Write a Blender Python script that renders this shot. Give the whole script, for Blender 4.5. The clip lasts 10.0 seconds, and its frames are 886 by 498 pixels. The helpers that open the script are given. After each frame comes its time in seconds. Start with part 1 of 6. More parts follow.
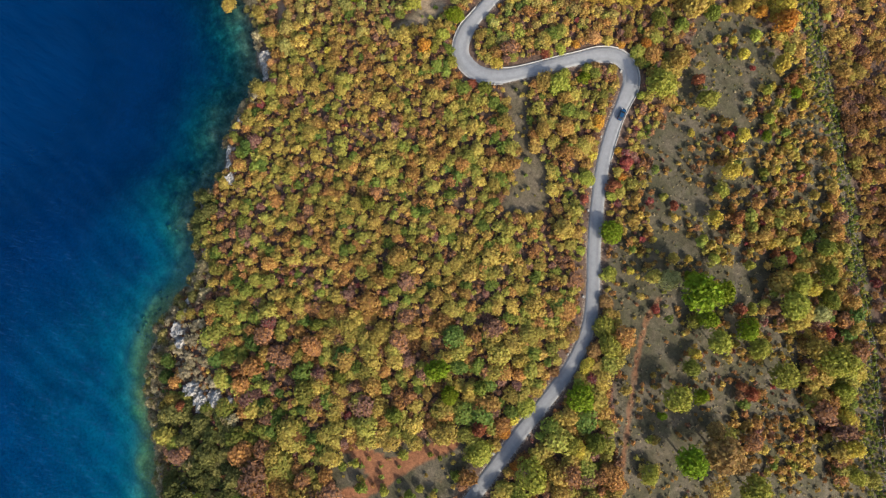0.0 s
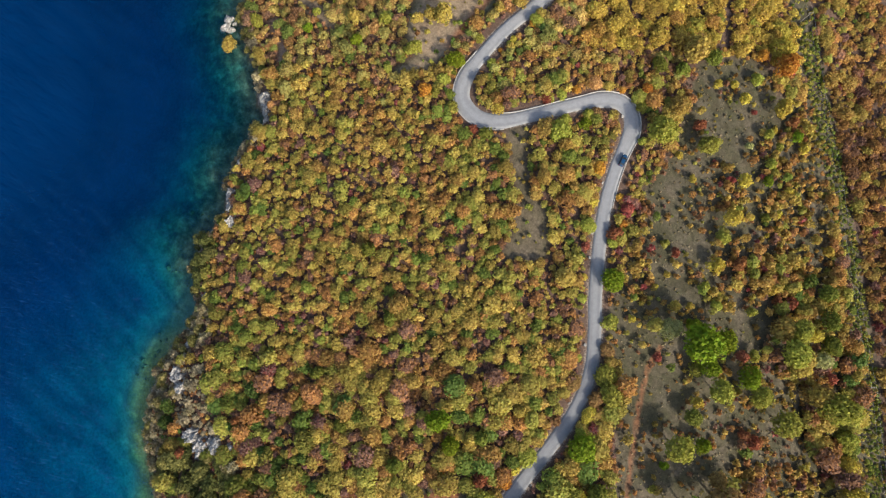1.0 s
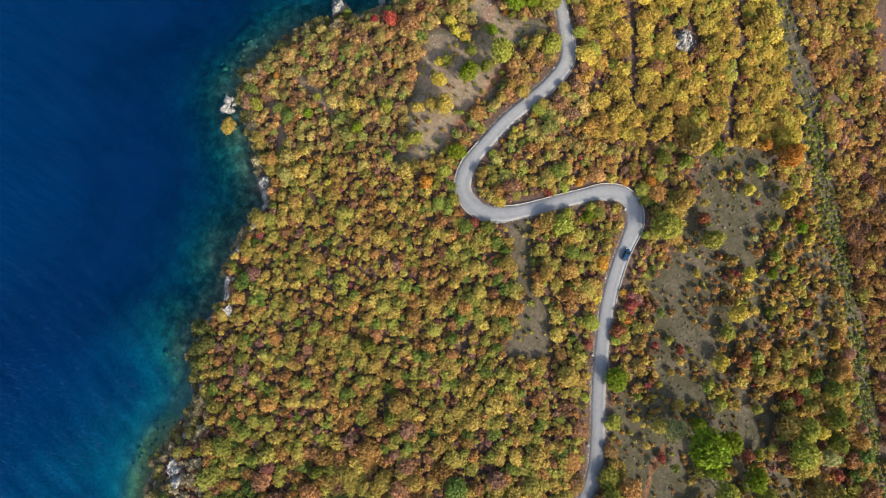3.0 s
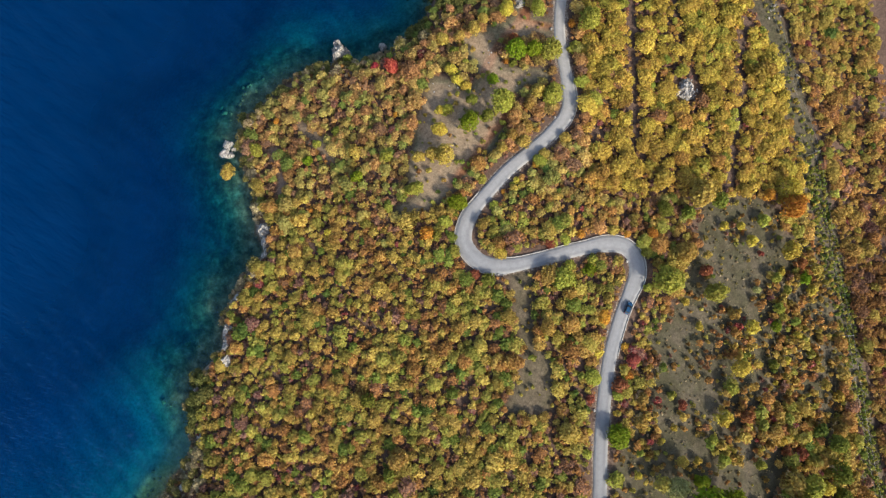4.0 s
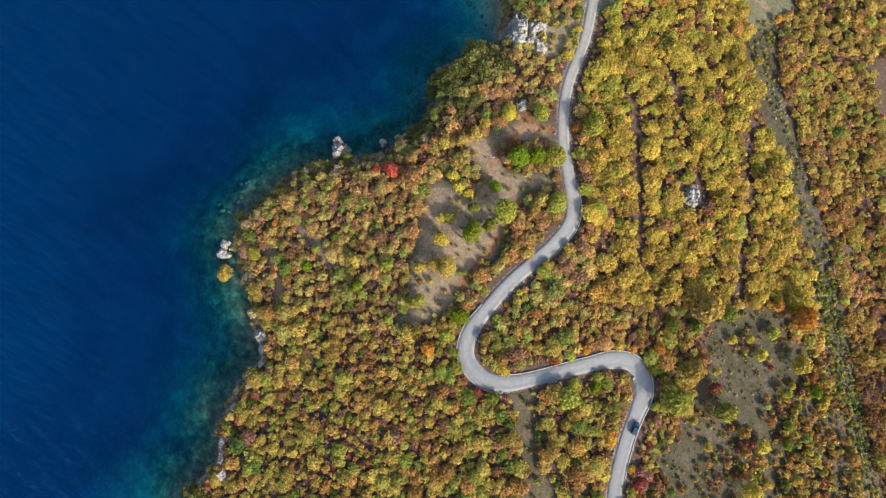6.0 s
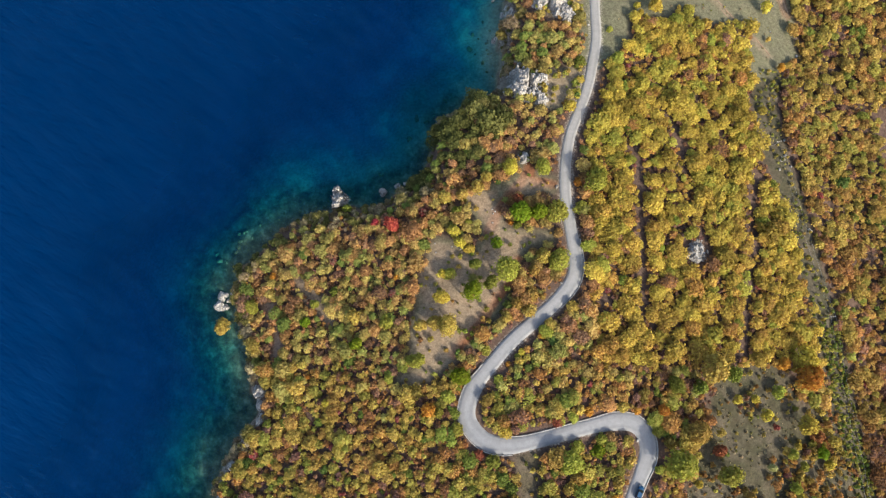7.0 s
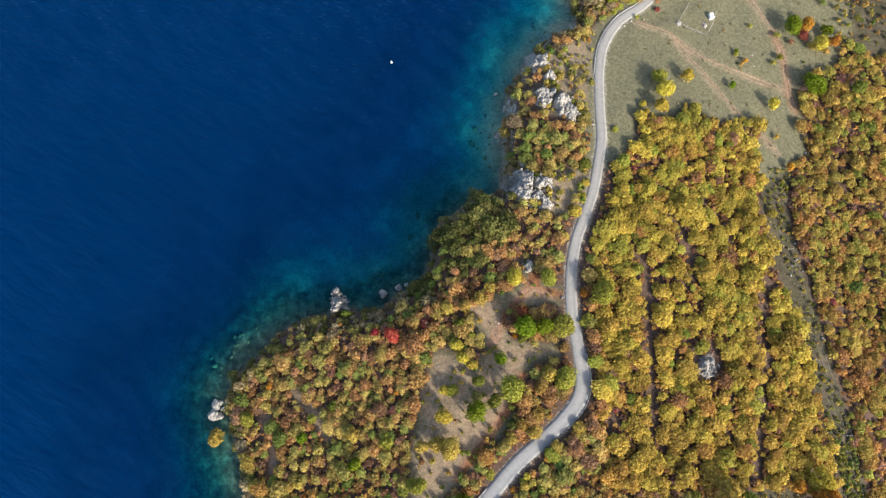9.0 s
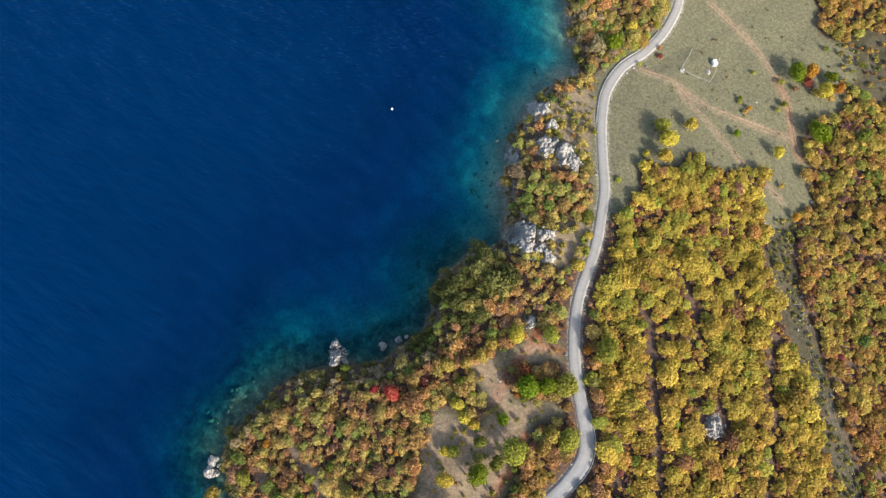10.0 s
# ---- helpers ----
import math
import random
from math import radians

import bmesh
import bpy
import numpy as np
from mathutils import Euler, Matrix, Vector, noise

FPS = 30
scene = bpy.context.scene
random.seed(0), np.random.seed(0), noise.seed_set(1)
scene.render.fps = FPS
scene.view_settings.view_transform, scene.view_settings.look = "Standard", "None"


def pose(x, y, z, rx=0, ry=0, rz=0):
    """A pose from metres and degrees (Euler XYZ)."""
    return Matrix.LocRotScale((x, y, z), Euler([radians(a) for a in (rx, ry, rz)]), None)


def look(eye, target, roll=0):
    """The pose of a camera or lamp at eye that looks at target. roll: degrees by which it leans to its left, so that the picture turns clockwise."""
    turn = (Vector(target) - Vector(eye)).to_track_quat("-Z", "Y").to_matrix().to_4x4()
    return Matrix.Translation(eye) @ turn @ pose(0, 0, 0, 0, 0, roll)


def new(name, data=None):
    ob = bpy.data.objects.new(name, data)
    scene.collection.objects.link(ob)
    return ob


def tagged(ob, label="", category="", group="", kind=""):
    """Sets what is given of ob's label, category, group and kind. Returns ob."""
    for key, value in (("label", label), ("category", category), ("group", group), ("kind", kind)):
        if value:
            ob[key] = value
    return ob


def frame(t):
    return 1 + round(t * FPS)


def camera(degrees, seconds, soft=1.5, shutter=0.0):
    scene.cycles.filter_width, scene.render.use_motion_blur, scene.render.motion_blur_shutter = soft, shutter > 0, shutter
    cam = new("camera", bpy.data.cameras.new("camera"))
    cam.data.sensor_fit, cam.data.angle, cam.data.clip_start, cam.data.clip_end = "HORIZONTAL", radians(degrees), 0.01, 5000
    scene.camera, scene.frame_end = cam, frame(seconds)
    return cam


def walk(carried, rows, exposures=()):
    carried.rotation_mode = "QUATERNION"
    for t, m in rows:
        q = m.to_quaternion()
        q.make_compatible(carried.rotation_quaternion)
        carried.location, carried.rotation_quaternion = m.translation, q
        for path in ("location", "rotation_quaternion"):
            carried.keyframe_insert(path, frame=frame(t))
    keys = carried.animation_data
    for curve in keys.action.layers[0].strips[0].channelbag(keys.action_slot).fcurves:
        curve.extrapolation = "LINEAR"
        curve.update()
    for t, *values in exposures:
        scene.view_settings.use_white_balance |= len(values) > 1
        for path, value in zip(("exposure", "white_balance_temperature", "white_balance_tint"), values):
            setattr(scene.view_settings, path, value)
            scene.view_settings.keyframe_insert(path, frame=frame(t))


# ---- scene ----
cam = camera(79.35, 10.0, soft=1.3)
PATH = [
    (0.0, 0.000, 0.000, 193.000, 5.078, -0.333, -0.030),
    (0.5, -0.244, 7.183, 193.320, 5.176, -0.363, -0.015),
    (1.0, -0.382, 14.366, 193.589, 5.290, -0.385, -0.016),
    (1.5, -0.523, 21.545, 193.810, 5.398, -0.393, -0.007),
    (2.0, -0.683, 28.855, 194.087, 5.505, -0.405, -0.008),
    (2.5, -0.807, 36.119, 194.242, 5.621, -0.418, 0.006),
    (4.0, -1.116, 58.420, 194.498, 6.435, -0.468, 0.112),
    (4.5, -1.253, 66.777, 194.530, 6.665, -0.458, 0.133),
    (5.0, -1.304, 75.304, 194.612, 6.893, -0.456, 0.138),
    (5.5, -1.508, 83.895, 194.608, 7.137, -0.459, 0.156),
    (7.0, -2.264, 109.883, 194.385, 7.850, -0.562, 0.112),
    (7.5, -2.556, 118.416, 194.219, 8.116, -0.606, 0.120),
    (8.0, -2.923, 126.896, 194.164, 8.405, -0.646, 0.116),
    (8.5, -3.123, 135.111, 193.989, 8.749, -0.675, 0.129),
    (9.0, -3.352, 143.103, 193.801, 9.179, -0.672, 0.148),
    (9.5, -3.477, 150.907, 193.659, 9.627, -0.646, 0.182),
    (10.0, -3.496, 158.721, 193.537, 10.085, -0.616, 0.221),
]
walk(cam, [(t, pose(x, y, z, rx, ry, rz)) for t, x, y, z, rx, ry, rz in PATH], [(0.0, 0.84), (5.0, 0.95), (10.0, 1.06)])

# ---- light: a low, slightly hazy autumn sun from the south-east ----
SUN_ELEVATION, SUN_AZIMUTH = radians(34), radians(140)
world = bpy.data.worlds.new("world")
scene.world = world
world.use_nodes = True
wt = world.node_tree
sky = wt.nodes.new("ShaderNodeTexSky")
sky.sky_type, sky.sun_disc = "NISHITA", False
sky.sun_elevation, sky.sun_rotation = SUN_ELEVATION, SUN_AZIMUTH
sky.dust_density, sky.air_density = 3.2, 1.0
wt.links.new(sky.outputs[0], wt.nodes["Background"].inputs[0])
wt.nodes["Background"].inputs[1].default_value = 0.155
sun = new("sun", bpy.data.lights.new("sun", "SUN"))
sun.data.energy, sun.data.angle, sun.data.color = 3.1, radians(3.0), (1.0, 0.92, 0.8)
sun.matrix_world = look((math.sin(SUN_AZIMUTH) * math.cos(SUN_ELEVATION) * 400, math.cos(SUN_AZIMUTH) * math.cos(SUN_ELEVATION) * 400, math.sin(SUN_ELEVATION) * 400), (0, 0, 0))

# ---- plan of the place ----
COAST_SOUTH = [(-97.2, -69.7), (-98.4, -57.9), (-99.3, -46.4), (-103.0, -34.7), (-102.8, -23.9), (-101.3, -13.0), (-96.5, -4.0), (-91.1, 3.1), (-87.4, 11.2), (-87.7, 19.4), (-89.0, 26.6), (-85.9, 36.0), (-79.9, 41.2), (-77.8, 50.7), (-76.0, 60.3), (-72.9, 67.8), (-67.7, 73.8), (-64.9, 79.0), (-68.1, 86.9), (-68.8, 95.7), (-71.2, 104.9)]
COAST_NORTH = [(-73.8, 110.8), (-76.1, 118.8), (-74.4, 127.4), (-68.0, 134.6), (-61.9, 141.6), (-55.1, 146.5), (-46.7, 149.4), (-38.2, 151.5), (-30.7, 151.7), (-21.8, 152.9), (-19.7, 156.9), (-13.3, 159.2), (-7.7, 164.2), (-5.8, 171.5), (-3.5, 179.0), (1.7, 186.0), (10.5, 193.4), (18.0, 193.5), (21.1, 202.0), (20.8, 212.9), (19.7, 219.9), (23.8, 225.1), (22.4, 231.1), (26.7, 238.0), (29.0, 245.6), (33.5, 251.9), (40.3, 258.6), (47.8, 262.5), (49.2, 270.6), (47.7, 277.9), (47.3, 285.3), (47.2, 294.8)]
COAST = [(-420, -1900), (-260, -700), (-150, -260), (-110, -140), (-98, -90)] + COAST_SOUTH + COAST_NORTH + [(52, 315), (75, 350), (130, 460), (260, 800), (420, 1900)]
ROAD_SOUTH = [(-12, -95), (0.5, -75), (10.2, -60.8), (17.5, -51.1), (24.9, -41.5), (32.5, -32.5), (39.8, -23.1), (44.4, -15.0), (47.3, -6.2), (48.4, 4.4), (48.8, 13.4), (49.6, 22.4), (51.0, 33.4), (53.1, 44.5), (56.8, 55.9), (60.3, 63.6), (62.8, 69.5), (62.5, 74.9), (59.4, 78.6), (54.1, 79.6), (46.9, 78.4), (39.4, 76.6), (30.0, 74.1), (20.7, 72.3), (13.7, 73.0), (9.1, 76.5), (6.9, 81.6), (8.8, 88.6), (13.9, 95.5)]
ROAD_NORTH = [(21.5, 104.0), (29.1, 110.6), (35.8, 116.4), (41.3, 122.8), (43.1, 129.2), (42.4, 137.2), (41.3, 145.5), (40.7, 153.8), (41.4, 164.4), (43.5, 174.4), (47.3, 184.0), (50.7, 192.9), (53.0, 202.1), (55.1, 212.6), (55.5, 224.6), (56.4, 238.3), (59.3, 251.5), (66.3, 262.4), (76.0, 269.8), (84.0, 278.3), (89.8, 287.9), (92.0, 295.5), (94.5, 315), (97, 345)]
ROAD_WIDTH = 4.2
CAR_AT = (60.0, 58.6)
RED_CLEARING = [(-33.8, -61.7), (-35.8, -53.4), (-31.4, -46.5), (-15.4, -46.1), (-3.2, -42.5), (8.9, -43.2), (14.5, -45.7), (8.9, -52.5), (3.3, -63.8), (-4, -76), (-33, -76)]
GAP_CLEARING = [(21.1, 69.3), (28.1, 71.2), (29.9, 66.3), (27.9, 59.6), (30.4, 48.2), (34.8, 42.6), (35.6, 35.2), (33.6, 26.0), (21.0, 26.0), (19.2, 27.9), (22.9, 35.2), (24.9, 44.5), (23.2, 55.8)]
GRASSLAND = [(52.0, 2.6), (53.2, 11.6), (58.0, 18.8), (64.6, 48.5), (76.7, 62.2), (87.4, 94.0), (106.0, 98.0), (114.0, 92.0), (116.5, 84.0), (129.3, 83.0), (134.8, 63.9), (137.6, 38.0), (140.5, 8.7), (146, -80), (41, -80), (45.2, -61.2), (54.6, -41.0), (53.9, -30.7), (57.0, -13.3)]
NORTH_CLEARING = [(3.6, 152.5), (13.5, 157.2), (21.1, 158.7), (24.5, 161.0), (25.2, 169.0), (29.0, 169.0), (30.0, 161.4), (38.1, 159.4), (37.7, 152.8), (20.9, 152.3), (19.5, 147.5), (20.6, 141.8), (36.2, 140.5), (36.9, 136.2), (28.6, 134.4), (25.8, 130.7), (23.3, 125.3), (22.2, 119.9), (18.1, 112.8), (10.9, 105.0), (1.9, 96.3), (-7.8, 89.3), (-16.7, 89.9), (-15.6, 93.3), (-7.9, 96.1), (-12.0, 99.4), (-12.1, 105.5), (-9.9, 114.3), (-10.0, 121.5), (-8.2, 126.1), (-6.3, 130.7), (-6.0, 136.3), (-2.6, 139.1), (2.0, 138.1), (9.4, 133.5), (11.7, 138.1), (11.4, 141.8), (7.3, 147.6)]
MEADOW = [(100, 330), (96.1, 295.5), (90.6, 283.0), (78.1, 268.6), (65.7, 257.8), (61.0, 243.0), (59.4, 220.2), (57.0, 203.9), (63.1, 206.6), (67.3, 212.7), (68.7, 221.6), (72.8, 221.2), (83.4, 222.0), (87.4, 226.8), (92.5, 224.7), (96.7, 220.1), (105.5, 221.5), (115.9, 221.3), (114.7, 214.9), (110.7, 212.4), (111.8, 205.8), (112.7, 197.3), (125.3, 203.3), (136.1, 209.5), (134.3, 213.8), (134.3, 220.6), (136.0, 227.4), (134.4, 235.5), (140.8, 244.1), (149.1, 243.3), (152.8, 248.4), (154.3, 257.3), (158.7, 260.7), (158.6, 269.6), (155.2, 275.5), (146.8, 279.2), (147, 330)]
ROCK_CLEARING = [(34.5, 249.9), (41.5, 250.8), (52.8, 257.2), (58.8, 262.9), (56.5, 255.1), (54.4, 244.8), (53.1, 232.8), (51.9, 218.7), (49.3, 221.4), (46.2, 220.3), (39.4, 221.7), (34.7, 225.5), (34.1, 233.8), (36.2, 235.9), (35.1, 240.5)]
LEDGE_CLEARING = [(36.1, 200.0), (41.0, 200.9), (49.7, 201.4), (49.5, 193.5), (46.0, 185.4), (37.9, 183.1), (30.4, 185.4), (29.9, 192.7)]
EAST_TRACK = [(153, -85), (152.4, -69.0), (150.6, -43.8), (149.3, -14.7), (145.9, 14.6), (142.8, 34.3), (140.6, 54.3), (137.2, 74.4), (134.5, 93.0), (130.7, 120.2), (127.3, 138.7), (124.6, 153.6), (121.3, 168.8), (119.0, 189.5), (123.8, 201.1)]
RED_TRACK = [(70.0, -0.6), (65.7, -6.3), (63.5, -13.3), (61.4, -22.1), (59.2, -34.2), (57.3, -47.9), (55.0, -59.8), (53, -80)]
TRACK_A = [(72.8, 262.0), (79.5, 259.6), (85.8, 256.7), (91.0, 252.2), (98.0, 247.0), (108.9, 242.8), (120.1, 239.1), (129.6, 235.2)]
TRACK_B = [(85.8, 256.7), (92.4, 246.1), (98.0, 238.7), (103.5, 230.5), (110.0, 222.4), (116.1, 216.5), (121.8, 209.3)]
TRACK_C = [(104, 292), (111.5, 284.0), (117.5, 276.6), (121.5, 270.6), (125.3, 263.9), (127.2, 260.0), (129.6, 252.8), (130.3, 245.7), (130.6, 238.8), (130.9, 233.0), (132.3, 227.3)]
NORTH_TRACK = [(36.5, 156.5), (30, 158), (28.7, 163), (27, 158), (23, 153.5), (18.5, 148.5), (16.5, 144), (14.5, 140)]
LOW_TRACK = [(24.0, 130.7), (21.0, 122.6), (17.3, 118.1), (12.7, 111.9), (9.1, 107.5), (3, 100)]
SCREE = [[(-50.5, 124), (-47, 120.5), (-43.5, 117), (-38.5, 111.3)], [(-62, 117), (-59.5, 111), (-57.5, 105), (-57, 99)]]
RED_PATHS = [[(-30.4, -45.6), (-25.7, -47.2), (-22.1, -51.6), (-17.1, -55.9)], [(3.7, -44.8), (-2.3, -47.0), (-10.2, -50.7), (-17.1, -55.9), (-24.1, -59.7), (-31.1, -62.3)], [(-21.6, -49.5), (-17, -51.8), (-11, -51.5)]]
SHOALS = [(-30, 176, 46, 24)]
BEACHES = [(44.4, 262.4, 6.4, 4.2), (21.6, 196.8, 4.2, 3.2)]
ROW_GAP_A = [(66.3, 170.1), (66.3, 160.5), (65.9, 146.9), (65.2, 132.7), (64.3, 118.4), (63.6, 109.6)]
ROW_GAP_B = [(75.9, 183.9), (79.0, 181.6), (80.3, 177.7), (81.7, 170.0), (82.7, 161.5)]
ROW_GAP_C = [(109.7, 162.7), (108.3, 158.3), (105.5, 144.5), (104.9, 134.2), (102.3, 124.0), (99.5, 114.1), (97.3, 100.7)]


def smooth_line(points, step):
    """Points every step metres or so along a Catmull-Rom curve through the given ones."""
    p = np.array([points[0]] + list(points) + [points[-1]], float)
    out = []
    for a, b, c, d in zip(p, p[1:], p[2:], p[3:]):
        n = max(1, int(np.linalg.norm(c - b) / step))
        for u in np.arange(n) / n:
            out.append(b + 0.5 * u * (c - a + u * (2 * a - 5 * b + 4 * c - d + u * (3 * (b - c) + d - a))))
    return np.array(out + [p[-1]])


def near(x, y, line, closed=False):
    """Distance of points from a line."""
    q = np.array(line, float)
    if closed:
        q = np.vstack([q, q[:1]])
    best = np.full(np.shape(x), 1e9)
    for (ax, ay), (bx, by) in zip(q, q[1:]):
        dx, dy = bx - ax, by - ay
        u = np.clip(((x - ax) * dx + (y - ay) * dy) / (dx * dx + dy * dy + 1e-9), 0, 1)
        best = np.minimum(best, (x - ax - u * dx) ** 2 + (y - ay - u * dy) ** 2)
    return np.sqrt(best)


def inside(x, y, ring):
    q = np.array(ring, float)
    odd = np.zeros(np.shape(x), bool)
    for (ax, ay), (bx, by) in zip(q, np.roll(q, -1, 0)):
        if ay != by:
            odd ^= ((ay > y) != (by > y)) & (x < (bx - ax) * (y - ay) / (by - ay) + ax)
    return odd


def depth_in(x, y, ring):
    """Metres inside a ring; negative outside."""
    d = near(x, y, ring, True)
    return np.where(inside(x, y, ring), d, -d)


def step(a, b, v):
    u = np.clip((v - a) / (b - a), 0, 1)
    return u * u * (3 - 2 * u)


def blob(x, y, spots):
    """1 in the middle of ellipses (x, y, rx, ry), 0 outside."""
    return np.maximum.reduce([step(1.1, 0.6, np.hypot((x - a) / c, (y - b) / d)) for a, b, c, d in spots])


def ripple(x, y, size, seed=0):
    """Smooth value noise, -1 to 1, of the given size in metres."""
    x, y = np.asarray(x, float) / size, np.asarray(y, float) / size
    ix, iy = np.floor(x).astype(np.int64), np.floor(y).astype(np.int64)
    fx, fy = x - ix, y - iy
    fx, fy = fx * fx * (3 - 2 * fx), fy * fy * (3 - 2 * fy)

    def h(i, j):
        n = (i * 374761393 + j * 668265263 + seed * 974711) & 0x7FFFFFFF
        n = ((n ^ (n >> 13)) * 1274126177) & 0x7FFFFFFF
        return ((n ^ (n >> 16)) & 0xFFFF) / 32767.5 - 1
    return (h(ix, iy) * (1 - fx) + h(ix + 1, iy) * fx) * (1 - fy) + (h(ix, iy + 1) * (1 - fx) + h(ix + 1, iy + 1) * fx) * fy


STRIP = [(x - 2.6, y) for x, y in EAST_TRACK]
COAST_LINE = smooth_line(COAST, 3.0)
COAST_RING = np.vstack([COAST_LINE, [(2500, 1900), (2500, -1900)]])
ROAD_LINE = smooth_line(ROAD_SOUTH + ROAD_NORTH, 1.5)


def shore(x, y):
    """Metres from the waterline, positive on land."""
    d = near(x, y, COAST_LINE)
    jag = 0.9 * ripple(x, y, 5, 3) + 0.5 * ripple(x, y, 2.2, 4)
    return np.where(inside(x, y, COAST_RING), d, -d) + jag


def upland(x, y):
    """The broad swell of the land: a plateau that falls to the lake and to the east."""
    u, v = (np.clip(x, -102, 150) - 40) / 100, (np.clip(y, -75, 285) - 80) / 100
    h = 23.24 + 0.48 * u - 3.87 * v - 13.44 * u * u + 3.44 * u * v - 2.74 * v * v - 1.22 * u * u * v - 0.48 * u * v * v - 0.27 * v ** 3
    h = 3.0 + np.log1p(np.exp(np.clip((h - 3.0) / 1.5, -30, 30))) * 1.5
    far = step(170, 900, np.hypot(x - 40, y - 100))
    return h * (1 - far) + far * (25 + 20 * ripple(x, y, 400, 9))


def height(x, y, s=None):
    x, y = np.asarray(x, float), np.asarray(y, float)
    s = shore(x, y) if s is None else s
    rough = (0.35 * ripple(x, y, 7, 1) + 0.15 * ripple(x, y, 2.6, 2)) * step(3, 7, near(x, y, ROAD_LINE))
    crag = 1.6 * ripple(x, y, 6, 5) * step(14, 2, s)
    rise = 1.5 + 3.0 * step(25, -5, y) + 1.5 * step(262, 285, y) + 2.0 * step(120, 150, y) * step(168, 156, y) + 0.8 * step(186, 202, y)
    beach = blob(x, y, BEACHES)
    land = (upland(x, y) + crag) * (1 - np.exp(-np.maximum(s, 0) / rise)) + rough * step(0, 4, s)
    w = np.maximum(-s, 0)
    steep = 0.042 + 0.201 * step(-15, 75, y) - 0.028 * step(165, 190, y) - 0.07 * step(262, 290, y)
    ledge = (8 + 2.5 * ripple(x, y, 22, 15)) * (1 - 0.4 * step(130, 170, y))
    out = np.maximum(w - ledge, 0)
    bed = -((0.13 + 0.2 * step(130, 170, y) * step(208, 188, y)) * np.minimum(w, ledge) + steep * out + 0.05 * steep * out ** 1.6) * (1 + 0.2 * ripple(x, y, 14, 7))
    bed = bed * (1 - 0.22 * blob(x, y, SHOALS))
    bed = bed - 2.8 * step(-2, 9, out) * step(40, 5, y)
    bed = np.maximum(bed, -45) + 0.5 * ripple(x, y, 3, 8) * step(2, 7, w) * step(40, 15, w)
    return np.where(s > 0, land * (1 - 0.88 * beach) + 0.15 * beach, bed * (1 - 0.8 * beach))


# ---- materials ----
def material(name):
    m = bpy.data.materials.new(name)
    m.use_nodes = True
    return m, m.node_tree, m.node_tree.nodes["Principled BSDF"]


def node(t, kind, inputs=(), **settings):
    """A node of tree t; inputs: pairs of socket and value or output."""
    n = t.nodes.new(kind)
    for k, v in settings.items():
        setattr(n, k, v)
    for k, v in inputs:
        if isinstance(v, bpy.types.NodeSocket):
            t.links.new(v, n.inputs[k])
        else:
            n.inputs[k].default_value = v
    return n


def noise_of(t, scale, detail=4.0, rough=0.55):
    co = node(t, "ShaderNodeNewGeometry").outputs["Position"]
    return node(t, "ShaderNodeTexNoise", [("Vector", co), ("Scale", scale), ("Detail", detail), ("Roughness", rough)]).outputs["Fac"]


def ramp(t, fac, stops):
    r = node(t, "ShaderNodeValToRGB", [("Fac", fac)])
    e = r.color_ramp.elements
    while len(e) < len(stops):
        e.new(0.5)
    for el, (p, c) in zip(e, stops):
        el.position, el.color = p, (*c, 1)
    return r.outputs["Color"]


def mix(t, fac, a, b, blend="MIX"):
    n = node(t, "ShaderNodeMix", data_type="RGBA", blend_type=blend)
    for k, v in ((0, fac), (6, a), (7, b)):
        if isinstance(v, bpy.types.NodeSocket):
            t.links.new(v, n.inputs[k])
        else:
            n.inputs[k].default_value = (*v, 1) if isinstance(v, tuple) else v
    return n.outputs[2]


def math_of(t, op, a, b=0.0):
    return node(t, "ShaderNodeMath", [(0, a), (1, b)], operation=op).outputs[0]


def bump(t, b, fac, strength, distance):
    n = node(t, "ShaderNodeBump", [("Height", fac), ("Strength", strength), ("Distance", distance)])
    t.links.new(n.outputs[0], b.inputs["Normal"])


def plain(name, color, rough=0.7, metal=0.0, grain=8.0, vary=0.25):
    m, t, b = material(name)
    n = noise_of(t, grain, 5)
    dark = tuple(c * (1 - vary) for c in color)
    light = tuple(min(1, c * (1 + vary)) for c in color)
    t.links.new(ramp(t, n, [(0.3, dark), (0.7, light)]), b.inputs["Base Color"])
    b.inputs["Roughness"].default_value, b.inputs["Metallic"].default_value = rough, metal
    return m


